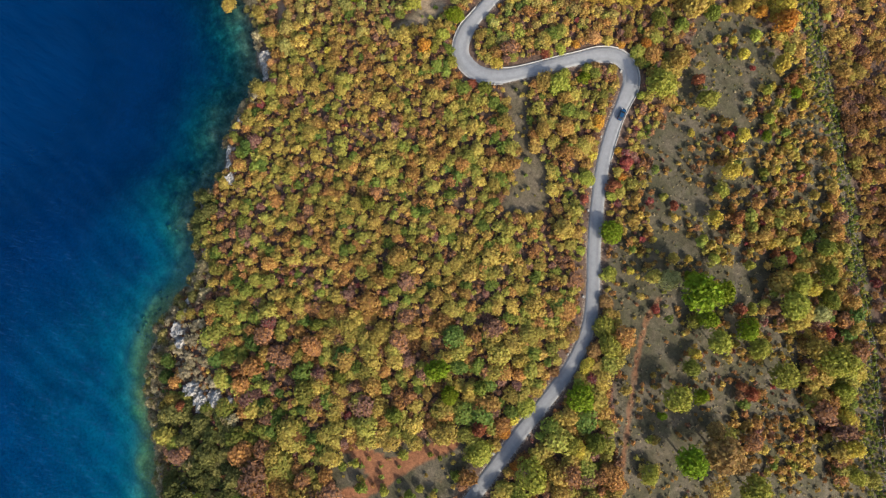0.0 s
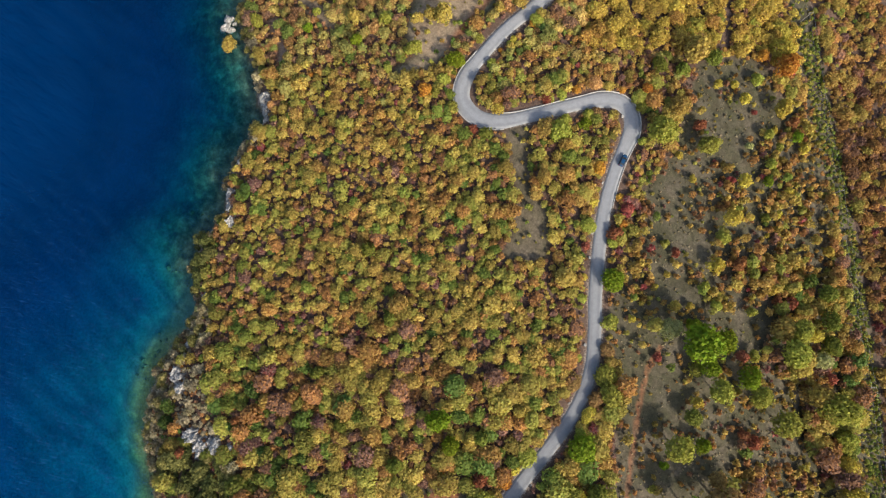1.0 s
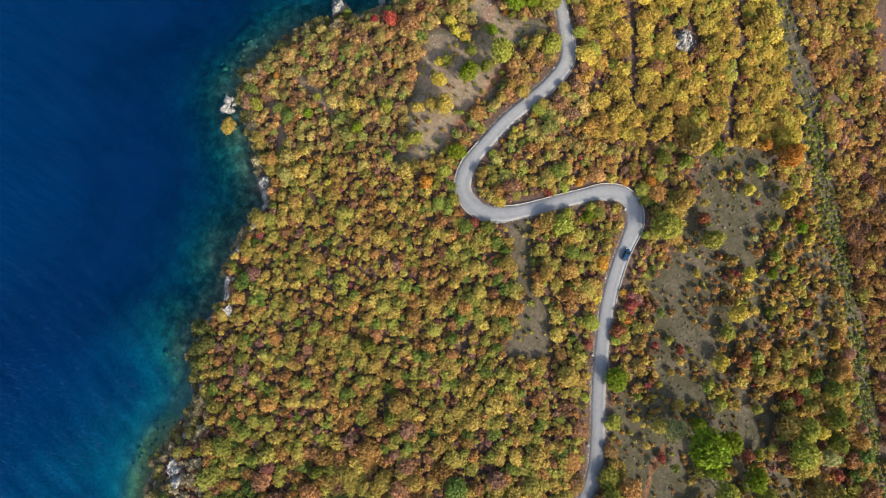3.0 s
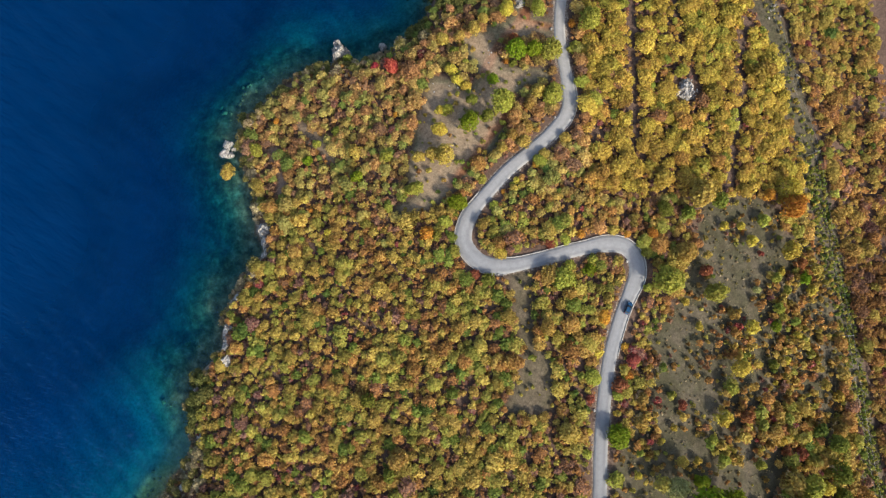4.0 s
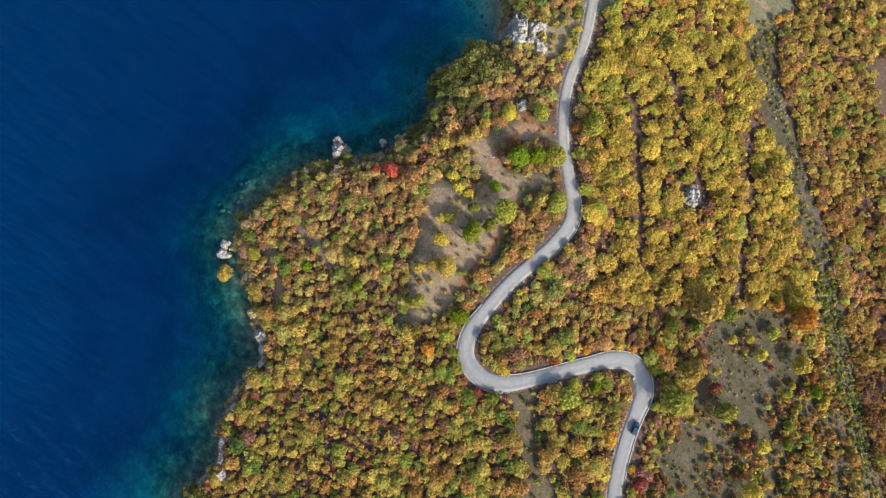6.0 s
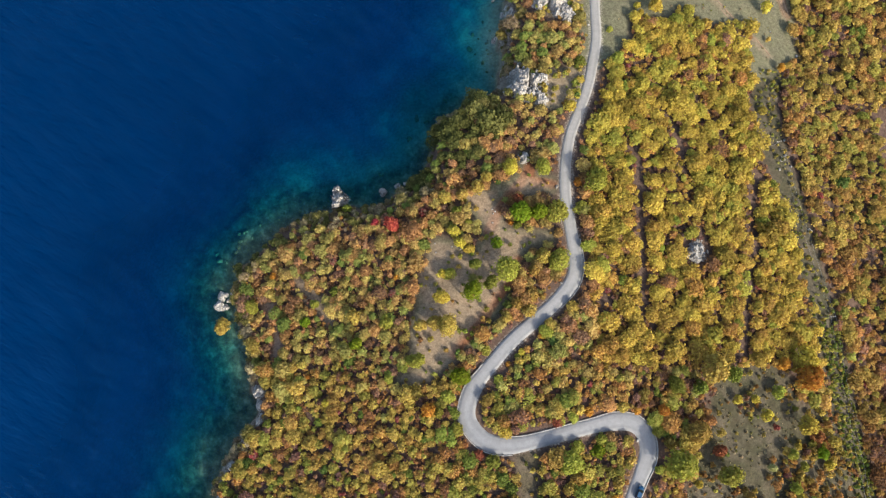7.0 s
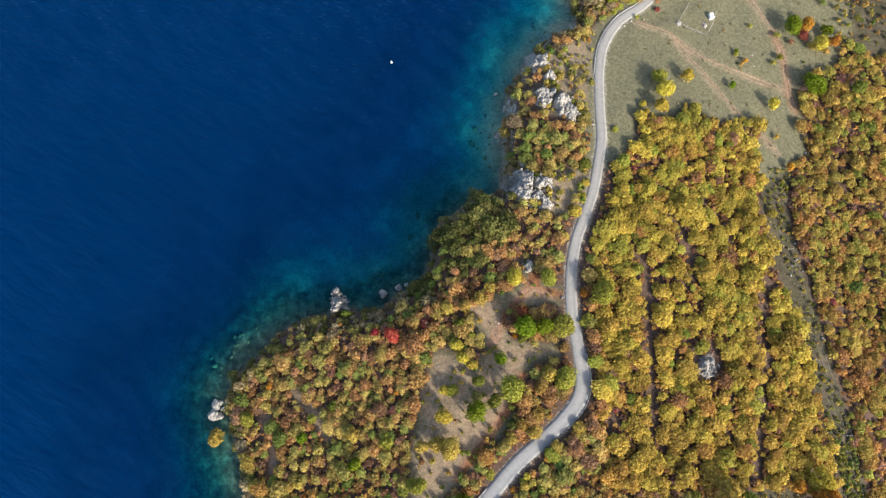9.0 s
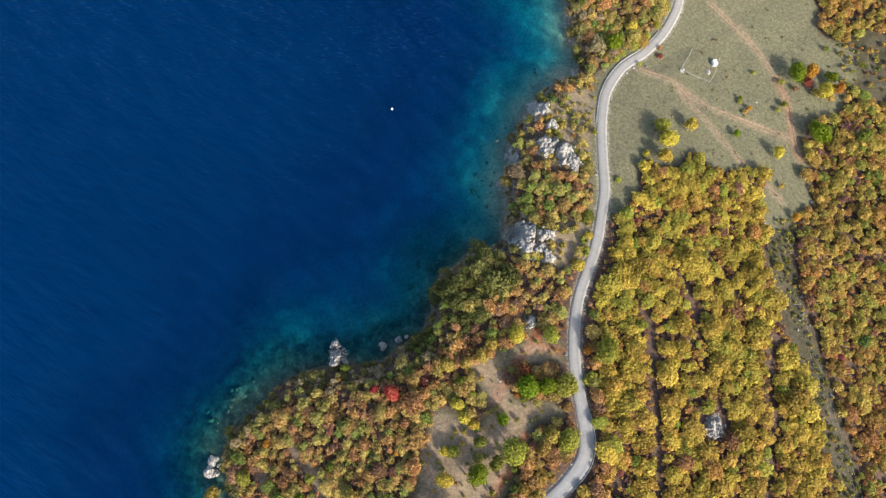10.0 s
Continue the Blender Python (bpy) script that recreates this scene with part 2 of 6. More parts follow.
def ground_material():
    m, t, b = material("ground")
    cover = node(t, "ShaderNodeAttribute", attribute_name="cover")
    sep = node(t, "ShaderNodeSeparateColor", [("Color", cover.outputs["Color"])])
    fine, mid, wide = noise_of(t, 2.2, 8, 0.65), noise_of(t, 0.35, 6, 0.6), noise_of(t, 0.06, 4)
    litter = ramp(t, fine, [(0.3, (0.06, 0.04, 0.03)), (0.55, (0.11, 0.072, 0.053)), (0.75, (0.18, 0.122, 0.086))])
    dry = mix(t, mid, ramp(t, fine, [(0.3, (0.026, 0.019, 0.012)), (0.7, (0.07, 0.052, 0.033))]), ramp(t, fine, [(0.3, (0.036, 0.04, 0.02)), (0.7, (0.095, 0.098, 0.052))]))
    sward = mix(t, mid, ramp(t, fine, [(0.3, (0.094, 0.083, 0.055)), (0.7, (0.195, 0.172, 0.115))]), ramp(t, fine, [(0.3, (0.078, 0.084, 0.042)), (0.7, (0.165, 0.166, 0.09))]))
    bed = node(t, "ShaderNodeAttribute", attribute_name="bed")
    bs = node(t, "ShaderNodeSeparateColor", [("Color", bed.outputs["Color"])])
    patch = node(t, "ShaderNodeMapRange", [("Value", noise_of(t, 0.16, 5, 0.6)), ("From Min", 0.42), ("From Max", 0.66)]).outputs[0]
    dry = mix(t, math_of(t, "MULTIPLY", patch, 0.75), dry, ramp(t, fine, [(0.3, (0.066, 0.053, 0.037)), (0.7, (0.155, 0.128, 0.092))]))
    grass = mix(t, bs.outputs["Blue"], dry, sward)
    red = ramp(t, fine, [(0.25, (0.12, 0.05, 0.025)), (0.75, (0.28, 0.125, 0.06))])
    stone = ramp(t, fine, [(0.25, (0.2, 0.175, 0.14)), (0.75, (0.42, 0.385, 0.32))])
    c = mix(t, sep.outputs["Green"], litter, grass)
    wob = math_of(t, "ADD", sep.outputs["Red"], math_of(t, "MULTIPLY", math_of(t, "SUBTRACT", mid, 0.5), 0.7))
    edge = node(t, "ShaderNodeMapRange", [("Value", wob), ("From Min", 0.25), ("From Max", 0.75)]).outputs[0]
    c = mix(t, edge, c, red)
    c = mix(t, math_of(t, "MULTIPLY", cover.outputs["Alpha"], 0.9), c, ramp(t, fine, [(0.3, (0.22, 0.155, 0.102)), (0.7, (0.43, 0.31, 0.21))]))
    wob2 = math_of(t, "ADD", sep.outputs["Blue"], math_of(t, "MULTIPLY", math_of(t, "SUBTRACT", fine, 0.5), 0.9))
    c = mix(t, node(t, "ShaderNodeMapRange", [("Value", wob2), ("From Min", 0.35), ("From Max", 0.65)]).outputs[0], c, stone)
    rocky = ramp(t, mid, [(0.38, (0.04, 0.055, 0.04)), (0.55, (0.095, 0.115, 0.075)), (0.75, (0.21, 0.22, 0.15))])
    sand = ramp(t, wide, [(0.3, (0.15, 0.21, 0.17)), (0.7, (0.28, 0.355, 0.28))])
    lake = mix(t, bs.outputs["Green"], rocky, sand)
    weedy = ramp(t, noise_of(t, 1.1, 6, 0.65), [(0.3, (0.14, 0.12, 0.04)), (0.7, (0.36, 0.285, 0.1))])
    lake = mix(t, bed.outputs["Alpha"], lake, weedy)
    c = mix(t, bs.outputs["Red"], c, lake)
    clod = node(t, "ShaderNodeMapRange", [("Value", noise_of(t, 0.9, 6, 0.7)), ("From Min", 0.3), ("From Max", 0.7), ("To Min", 0.6), ("To Max", 1.35)]).outputs[0]
    c = mix(t, 1.0, c, node(t, "ShaderNodeCombineColor", [("Red", clod), ("Green", clod), ("Blue", clod)]).outputs[0], "MULTIPLY")
    t.links.new(c, b.inputs["Base Color"])
    b.inputs["Roughness"].default_value = 0.95
    b.inputs["Specular IOR Level"].default_value = 0.15
    bump(t, b, fine, 0.5, 0.25)
    return m


def water_material():
    m, t, b = material("water")
    t.nodes.remove(b)
    d = node(t, "ShaderNodeAttribute", attribute_name="depth").outputs["Fac"]
    clear = []
    for k in (0.8, 0.125, 0.032):
        clear.append(math_of(t, "EXPONENT", math_of(t, "MULTIPLY", d, -k)))
    tint = node(t, "ShaderNodeCombineColor", [("Red", clear[0]), ("Green", clear[1]), ("Blue", clear[2])]).outputs[0]
    through_water = node(t, "ShaderNodeBsdfTransparent", [("Color", tint)]).outputs[0]
    swell = noise_of(t, 0.03, 3)
    co = node(t, "ShaderNodeNewGeometry").outputs["Position"]
    north = node(t, "ShaderNodeSeparateXYZ", [(0, co)]).outputs["Y"]
    # sheen painted into the body colour: reflected light, stronger towards the south
    south_sheen = node(t, "ShaderNodeMapRange", [("Value", north), ("From Min", 20.0), ("From Max", 220.0), ("To Min", 0.65), ("To Max", 0.0)]).outputs[0]
    deep = mix(t, math_of(t, "ADD", south_sheen, math_of(t, "MULTIPLY", swell, 0.35)), (0.0, 0.0135, 0.0545), (0.0, 0.0185, 0.0745))

    def crests(turn, along, across, detail):
        """Noise drawn out along crests that lie at the given angle."""
        r = node(t, "ShaderNodeVectorRotate", [("Vector", co), ("Angle", radians(turn))], rotation_type="Z_AXIS").outputs[0]
        m2 = node(t, "ShaderNodeMapping", [("Vector", r), ("Scale", (1 / along, 1 / across, 1.0))]).outputs[0]
        return node(t, "ShaderNodeTexNoise", [("Vector", m2), ("Scale", 1.0), ("Detail", detail), ("Roughness", 0.55)]).outputs["Fac"]
    waves = math_of(t, "ADD", math_of(t, "MULTIPLY", crests(42, 14, 4.0, 2), 1.15), math_of(t, "MULTIPLY", crests(24, 7.0, 1.9, 2), 0.5))
    bm = node(t, "ShaderNodeBump", [("Height", waves), ("Strength", 1.0), ("Distance", 1.0)]).outputs[0]
    body = node(t, "ShaderNodeBsdfDiffuse", [("Color", deep), ("Normal", bm)]).outputs[0]
    haze = math_of(t, "SUBTRACT", 1.0, math_of(t, "EXPONENT", math_of(t, "MULTIPLY", d, -0.085)))
    s = node(t, "ShaderNodeMixShader", [(0, haze), (1, through_water), (2, body)]).outputs[0]
    gloss = node(t, "ShaderNodeBsdfGlossy", [("Color", (0.25, 0.62, 1.0, 1)), ("Roughness", 0.2), ("Normal", bm)]).outputs[0]
    fres = node(t, "ShaderNodeFresnel", [("IOR", 1.33), ("Normal", bm)]).outputs[0]
    breeze = node(t, "ShaderNodeMapRange", [("Value", math_of(t, "ABSOLUTE", math_of(t, "SUBTRACT", north, 140.0))), ("From Min", 60.0), ("From Max", 140.0), ("To Min", 0.12), ("To Max", 1.0)]).outputs[0]
    glint = node(t, "ShaderNodeMapRange", [("Value", crests(14, 3.0, 0.55, 3)), ("From Min", 0.53), ("From Max", 0.75), ("To Min", 0.0), ("To Max", 0.12)]).outputs[0]
    glint = math_of(t, "MULTIPLY", glint, breeze)
    band = node(t, "ShaderNodeMapRange", [("Value", crests(42, 16, 4.5, 2)), ("From Min", 0.35), ("From Max", 0.65), ("To Min", 0.2), ("To Max", 1.5)]).outputs[0]
    share = math_of(t, "MULTIPLY", math_of(t, "ADD", math_of(t, "MULTIPLY", fres, 0.5), glint), band)
    s = node(t, "ShaderNodeMixShader", [(0, share), (1, s), (2, gloss)]).outputs[0]
    t.links.new(s, t.nodes["Material Output"].inputs["Surface"])
    return m


def leaf_material(name, stops):
    """Leaves: each tree's own tint and tone pick the colour, each clump varies a little."""
    m, t, b = material(name)
    g = node(t, "ShaderNodeNewGeometry")
    island = g.outputs["Random Per Island"]
    if len(stops) > 1:
        tint = node(t, "ShaderNodeAttribute", attribute_name="tint").outputs["Fac"]
        tone = node(t, "ShaderNodeAttribute", attribute_name="tone").outputs["Fac"]
        jitter = math_of(t, "MULTIPLY", math_of(t, "SUBTRACT", island, 0.5), 0.13)
        c = ramp(t, math_of(t, "ADD", tint, jitter), stops)
        bright = math_of(t, "MULTIPLY", tone, math_of(t, "ADD", 0.67, math_of(t, "MULTIPLY", island, 0.66)))
    else:
        one = node(t, "ShaderNodeObjectInfo").outputs["Random"]
        hue = math_of(t, "ADD", math_of(t, "ADD", 0.472, math_of(t, "MULTIPLY", one, 0.03)), math_of(t, "MULTIPLY", island, 0.026))
        h = node(t, "ShaderNodeHueSaturation", [("Color", (*stops[0], 1)), ("Hue", hue), ("Value", math_of(t, "ADD", 0.82, math_of(t, "MULTIPLY", one, 0.34)))])
        c = h.outputs[0]
        bright = math_of(t, "ADD", 0.67, math_of(t, "MULTIPLY", island, 0.66))
    c = mix(t, 1.0, c, node(t, "ShaderNodeCombineColor", [("Red", bright), ("Green", bright), ("Blue", bright)]).outputs[0], "MULTIPLY")
    t.links.new(c, b.inputs["Base Color"])
    b.inputs["Roughness"].default_value = 0.65
    b.inputs["Specular IOR Level"].default_value = 0.1
    glow = node(t, "ShaderNodeBsdfTranslucent", [("Color", c)]).outputs[0]
    s = node(t, "ShaderNodeMixShader", [(0, 0.4), (1, b.outputs[0]), (2, glow)]).outputs[0]
    t.links.new(s, t.nodes["Material Output"].inputs["Surface"])
    return m


def rock_material():
    m, t, b = material("limestone")
    fine, mid = noise_of(t, 3.0, 9, 0.7), noise_of(t, 0.7, 6, 0.65)
    pale = ramp(t, fine, [(0.3, (0.145, 0.136, 0.12)), (0.44, (0.335, 0.319, 0.288)), (0.64, (0.515, 0.492, 0.448))])
    c = mix(t, node(t, "ShaderNodeMapRange", [("Value", mid), ("From Min", 0.55), ("From Max", 0.72)]).outputs[0], pale, (0.17, 0.13, 0.085))
    co = node(t, "ShaderNodeNewGeometry").outputs["Position"]
    bent = mix(t, 0.25, co, node(t, "ShaderNodeTexNoise", [("Vector", co), ("Scale", 1.3), ("Detail", 3.0)]).outputs["Color"], "ADD")
    beds = node(t, "ShaderNodeMapping", [("Vector", bent), ("Rotation", (0.3, 0.2, 0.5)), ("Scale", (1.5, 0.42, 1.1))]).outputs[0]
    crack = node(t, "ShaderNodeTexVoronoi", [("Vector", beds), ("Scale", 1.0)], feature="DISTANCE_TO_EDGE").outputs["Distance"]
    open_joint = node(t, "ShaderNodeMapRange", [("Value", crack), ("From Min", 0.0), ("From Max", 0.09), ("To Min", 0.42), ("To Max", 1.0)]).outputs[0]
    c = mix(t, 1.0, c, node(t, "ShaderNodeCombineColor", [("Red", open_joint), ("Green", open_joint), ("Blue", open_joint)]).outputs[0], "MULTIPLY")
    t.links.new(c, b.inputs["Base Color"])
    b.inputs["Roughness"].default_value = 0.9
    bump(t, b, math_of(t, "ADD", fine, open_joint), 0.9, 0.35)
    return m


def asphalt_material():
    m, t, b = material("asphalt")
    fine, mid, wide = noise_of(t, 9.0, 6), noise_of(t, 0.8, 5, 0.65), noise_of(t, 0.12, 3)
    c = ramp(t, mid, [(0.3, (0.175, 0.174, 0.17)), (0.7, (0.25, 0.246, 0.238))])
    c = mix(t, 0.35, c, ramp(t, fine, [(0.3, (0.14, 0.14, 0.143)), (0.7, (0.31, 0.308, 0.3))]))
    edge = node(t, "ShaderNodeAttribute", attribute_name="across").outputs["Fac"]
    worn = node(t, "ShaderNodeMapRange", [("Value", math_of(t, "ADD", edge, math_of(t, "MULTIPLY", math_of(t, "SUBTRACT", mid, 0.5), 0.35))), ("From Min", 0.84), ("From Max", 0.97)]).outputs[0]
    c = mix(t, worn, c, (0.36, 0.35, 0.325))
    north = node(t, "ShaderNodeSeparateXYZ", [(0, node(t, "ShaderNodeNewGeometry").outputs["Position"])]).outputs["Y"]
    # asphalt colour darker at the southern end, paler from y = 130 on
    road_tone = node(t, "ShaderNodeMapRange", [("Value", north), ("From Min", 0.0), ("From Max", 130.0), ("To Min", 0.76), ("To Max", 1.12)]).outputs[0]
    warm = node(t, "ShaderNodeMapRange", [("Value", north), ("From Min", 60.0), ("From Max", 180.0), ("To Min", 0.96), ("To Max", 1.025)]).outputs[0]
    cool = node(t, "ShaderNodeMapRange", [("Value", north), ("From Min", 60.0), ("From Max", 180.0), ("To Min", 1.05), ("To Max", 0.94)]).outputs[0]
    wheel = math_of(t, "ABSOLUTE", math_of(t, "SUBTRACT", edge, 0.48))
    worn_lane = node(t, "ShaderNodeMapRange", [("Value", math_of(t, "ADD", wheel, math_of(t, "MULTIPLY", math_of(t, "SUBTRACT", wide, 0.5), 0.5))), ("From Min", 0.02), ("From Max", 0.3), ("To Min", 0.9), ("To Max", 1.06)]).outputs[0]
    road_tone = math_of(t, "MULTIPLY", road_tone, worn_lane)
    c = mix(t, 1.0, c, node(t, "ShaderNodeCombineColor", [("Red", math_of(t, "MULTIPLY", road_tone, warm)), ("Green", road_tone), ("Blue", math_of(t, "MULTIPLY", road_tone, cool))]).outputs[0], "MULTIPLY")
    t.links.new(c, b.inputs["Base Color"])
    b.inputs["Roughness"].default_value = 0.85
    bump(t, b, fine, 0.3, 0.02)
    return m


# crimson, purple-brown, grey-brown, rust, orange, ochre, yellow, olive, green, deep green
RAMP = [(0.0, (0.321, 0.064, 0.059)), (0.07, (0.225, 0.102, 0.083)), (0.15, (0.257, 0.15, 0.086)), (0.24, (0.332, 0.163, 0.059)), (0.34, (0.396, 0.227, 0.056)), (0.44, (0.396, 0.273, 0.056)), (0.56, (0.415, 0.323, 0.056)), (0.7, (0.337, 0.316, 0.056)), (0.84, (0.209, 0.246, 0.039)), (1.0, (0.107, 0.171, 0.032))]
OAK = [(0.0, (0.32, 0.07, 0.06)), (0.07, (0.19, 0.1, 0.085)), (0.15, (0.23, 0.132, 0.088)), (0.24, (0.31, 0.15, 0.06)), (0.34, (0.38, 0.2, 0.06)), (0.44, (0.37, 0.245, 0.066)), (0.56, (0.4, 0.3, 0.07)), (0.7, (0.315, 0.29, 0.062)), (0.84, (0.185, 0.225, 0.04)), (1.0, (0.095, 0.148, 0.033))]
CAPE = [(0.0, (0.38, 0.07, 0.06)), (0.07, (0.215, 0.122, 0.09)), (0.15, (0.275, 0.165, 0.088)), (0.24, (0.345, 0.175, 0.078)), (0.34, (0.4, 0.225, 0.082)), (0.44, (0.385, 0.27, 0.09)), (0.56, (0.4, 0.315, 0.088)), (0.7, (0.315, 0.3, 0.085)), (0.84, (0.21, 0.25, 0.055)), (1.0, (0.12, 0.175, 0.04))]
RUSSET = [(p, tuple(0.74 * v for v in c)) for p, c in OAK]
SCRUB = [(0.0, (0.09, 0.1, 0.028)), (0.3, (0.16, 0.155, 0.045)), (0.5, (0.24, 0.21, 0.065)), (0.68, (0.25, 0.18, 0.115)), (0.82, (0.29, 0.25, 0.13)), (1.0, (0.33, 0.275, 0.17))]
MAT = {
    "ground": ground_material(), "water": water_material(), "asphalt": asphalt_material(), "rock": rock_material(),
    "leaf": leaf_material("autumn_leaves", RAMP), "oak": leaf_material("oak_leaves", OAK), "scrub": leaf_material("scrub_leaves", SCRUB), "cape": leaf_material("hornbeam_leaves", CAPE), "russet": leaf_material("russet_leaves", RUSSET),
    "rut": plain("worn_earth", (0.24, 0.163, 0.104), 0.95, grain=0.9, vary=0.35), "bark": plain("bark", (0.12, 0.09, 0.065), 0.9, grain=6),
    "green": leaf_material("green_leaves", [(0.16, 0.215, 0.014)]), "olive": leaf_material("dull_green_leaves", [(0.16, 0.18, 0.03)]), "lime": leaf_material("olive_leaves", [(0.3, 0.3, 0.05)]),
    "yellow": leaf_material("yellow_leaves", [(0.46, 0.36, 0.06)]), "ochre": leaf_material("ochre_leaves", [(0.38, 0.27, 0.065)]), "orange": leaf_material("orange_leaves", [(0.5, 0.25, 0.04)]),
    "red": leaf_material("red_leaves", [(0.33, 0.1, 0.065)]), "crimson": leaf_material("crimson_leaves", [(0.42, 0.075, 0.06)]), "rust": leaf_material("rust_leaves", [(0.27, 0.1, 0.045)]), "pale": leaf_material("pale_leaves", [(0.34, 0.33, 0.13)]),
    "brown": leaf_material("brown_leaves", [(0.27, 0.16, 0.06)]),
    "weed": plain("weed_grown_stone", (0.11, 0.12, 0.065), 0.9, grain=1.5, vary=0.6), "rubber": plain("rubber", (0.02, 0.02, 0.02), 0.8),
    "car_paint": plain("blue_car_paint", (0.012, 0.06, 0.13), 0.25, 0.4, 3, 0.1), "glass": plain("dark_glass", (0.02, 0.025, 0.03), 0.06, vary=0.05), "tail": plain("red_lens", (0.35, 0.02, 0.015), 0.3),
    "alloy": plain("alloy", (0.45, 0.45, 0.46), 0.35, 0.9), "rail": plain("pale_wood", (0.4, 0.38, 0.34), 0.9), "post": plain("grey_wood", (0.22, 0.2, 0.175), 0.9),
    "concrete": plain("concrete", (0.4, 0.385, 0.35), 0.9, grain=1.2), "white": plain("white_paint", (0.78, 0.77, 0.74), 0.6, vary=0.06),
}


# ---- mesh helpers ----
def mesh_from(name, verts, faces, mats, slots=None):
    """A mesh from arrays: faces all with the same number of corners."""
    me = bpy.data.meshes.new(name)
    verts, faces = np.asarray(verts, np.float32), np.asarray(faces, np.int32)
    k = faces.shape[1]
    me.vertices.add(len(verts))
    me.vertices.foreach_set("co", verts.ravel())
    me.loops.add(faces.size)
    me.loops.foreach_set("vertex_index", faces.ravel())
    me.polygons.add(len(faces))
    me.polygons.foreach_set("loop_start", np.arange(len(faces), dtype=np.int32) * k)
    for mt in mats:
        me.materials.append(mt)
    if slots is not None:
        me.polygons.foreach_set("material_index", np.asarray(slots, np.int32))
    me.update(calc_edges=True)
    return me


def attribute(me, name, values, color=False):
    a = me.attributes.new(name, "FLOAT_COLOR" if color else "FLOAT", "POINT")
    a.data.foreach_set("color" if color else "value", np.asarray(values, np.float32).ravel())


def smooth(me):
    me.polygons.foreach_set("use_smooth", np.ones(len(me.polygons), bool))
    return me


def part(name, data, mat, parent, label=""):
    """One mesh object under a thing or part, from a bmesh or a mesh."""
    if isinstance(data, bmesh.types.BMesh):
        me = bpy.data.meshes.new(name)
        data.to_mesh(me)
        data.free()
        data = me
    if mat and not data.materials:
        data.materials.append(mat)
    ob = new(name, data)
    ob.parent = parent
    return tagged(ob, label)


def grid(xs, ys):
    x, y = np.meshgrid(xs, ys)
    n, m = len(xs), len(ys)
    i = (np.arange(m - 1)[:, None] * n + np.arange(n - 1)).ravel()
    return x.ravel(), y.ravel(), np.stack([i, i + 1, i + n + 1, i + n], 1)


def spread(lo, hi, fine, reach):
    """Even steps between lo and hi, then ever wider ones out to reach."""
    core = np.arange(lo, hi + fine / 2, fine)
    out, s, v = [], fine, 0.0
    while v < reach:
        s *= 1.25
        v += s
        out.append(v)
    out = np.array(out)
    return np.concatenate([lo - out[::-1], core, core[-1] + out])


BARE = [(-85, -16, 9, 12), (-80, -26, 8, 7), (-64, 86, 5, 9), (38, 232, 13, 16), (34, 192, 8, 10)]


# ---- ground and lakebed: one sheet to the horizon ----
gx, gy, gf = grid(spread(-135, 180, 1.5, 1700), spread(-85, 310, 1.5, 1500))
gs = shore(gx, gy)
gz = height(gx, gy, gs)
open_land = np.maximum.reduce([depth_in(gx, gy, r) for r in (GRASSLAND, NORTH_CLEARING, MEADOW, RED_CLEARING, GAP_CLEARING, ROCK_CLEARING, LEDGE_CLEARING)])
red_land = np.maximum.reduce([0.62 * step(1.9, 0.2, near(gx, gy, RED_TRACK))] + [step(3.0, 0.5, near(gx, gy, l)) * 0.85 for l in (NORTH_TRACK, LOW_TRACK)] + [step(3.0, 1.6, near(gx, gy, l)) for l in RED_PATHS])
red_land = np.maximum(red_land, 0.55 * step(3.4, 0.8, near(gx, gy, TRACK_C[5:])))
tracks = np.maximum.reduce([step(2.6 + 1.2 * ripple(gx, gy, 9, 71), 0.4, near(gx, gy, l)) for l in (TRACK_A, TRACK_B, TRACK_C)])
red_land = np.maximum.reduce([red_land, 0.2 * step(0, 4, depth_in(gx, gy, RED_CLEARING)), 0.3 * step(0, 3, depth_in(gx, gy, NORTH_CLEARING))])
path_earth = np.maximum.reduce([0.5 * step(0, 3, np.maximum(depth_in(gx, gy, ROCK_CLEARING), depth_in(gx, gy, LEDGE_CLEARING)) + 1.5 * ripple(gx, gy, 7, 74)), 0.55 * step(4.0, 2.0, near(gx, gy, SCREE[0])), 0.5 * step(2.8, 1.2, near(gx, gy, SCREE[1])), 0.62 * step(0.5, 3.5, depth_in(gx, gy, NORTH_CLEARING) + 2.5 * ripple(gx, gy, 9, 73)), 0.12 * step(0, 2, depth_in(gx, gy, GAP_CLEARING))])
road_off = near(gx, gy, ROAD_LINE)
stony = np.maximum(0.5 * step(4.0, 2.4, road_off), 0.28 * step(90, 150, gy) * step(2.5, 0.5, near(gx, gy, STRIP)))
stony = np.maximum.reduce([stony, 1.0 * blob(gx, gy, BEACHES), (0.5 - 0.4 * step(92, 110, gy) * step(190, 178, gy)) * step(9, 1, gs) * step(-1, 0.5, gs), 0.3 * blob(gx, gy, BARE), 0.12 * step(4.0, 2.0, near(gx, gy, SCREE[0])), 0.25 * step(2.8, 1.2, near(gx, gy, SCREE[1]))])
ground_mesh = smooth(mesh_from("ground", np.stack([gx, gy, gz], 1), gf, [MAT["ground"]]))
roadside_grass = step(7.5, 5.5, road_off) * step(196, 204, gy)
grassy = np.maximum.reduce([blob(gx, gy, [(166, 266, 19, 21)]), step(-1.5, 1.5, open_land), roadside_grass, step(6, 4.5, near(gx, gy, STRIP)), step(4.5, 2.5, near(gx, gy, SCREE[0]))])
attribute(ground_mesh, "cover", np.stack([red_land, grassy, stony, np.maximum(0.42 * tracks, path_earth)], 1), True)
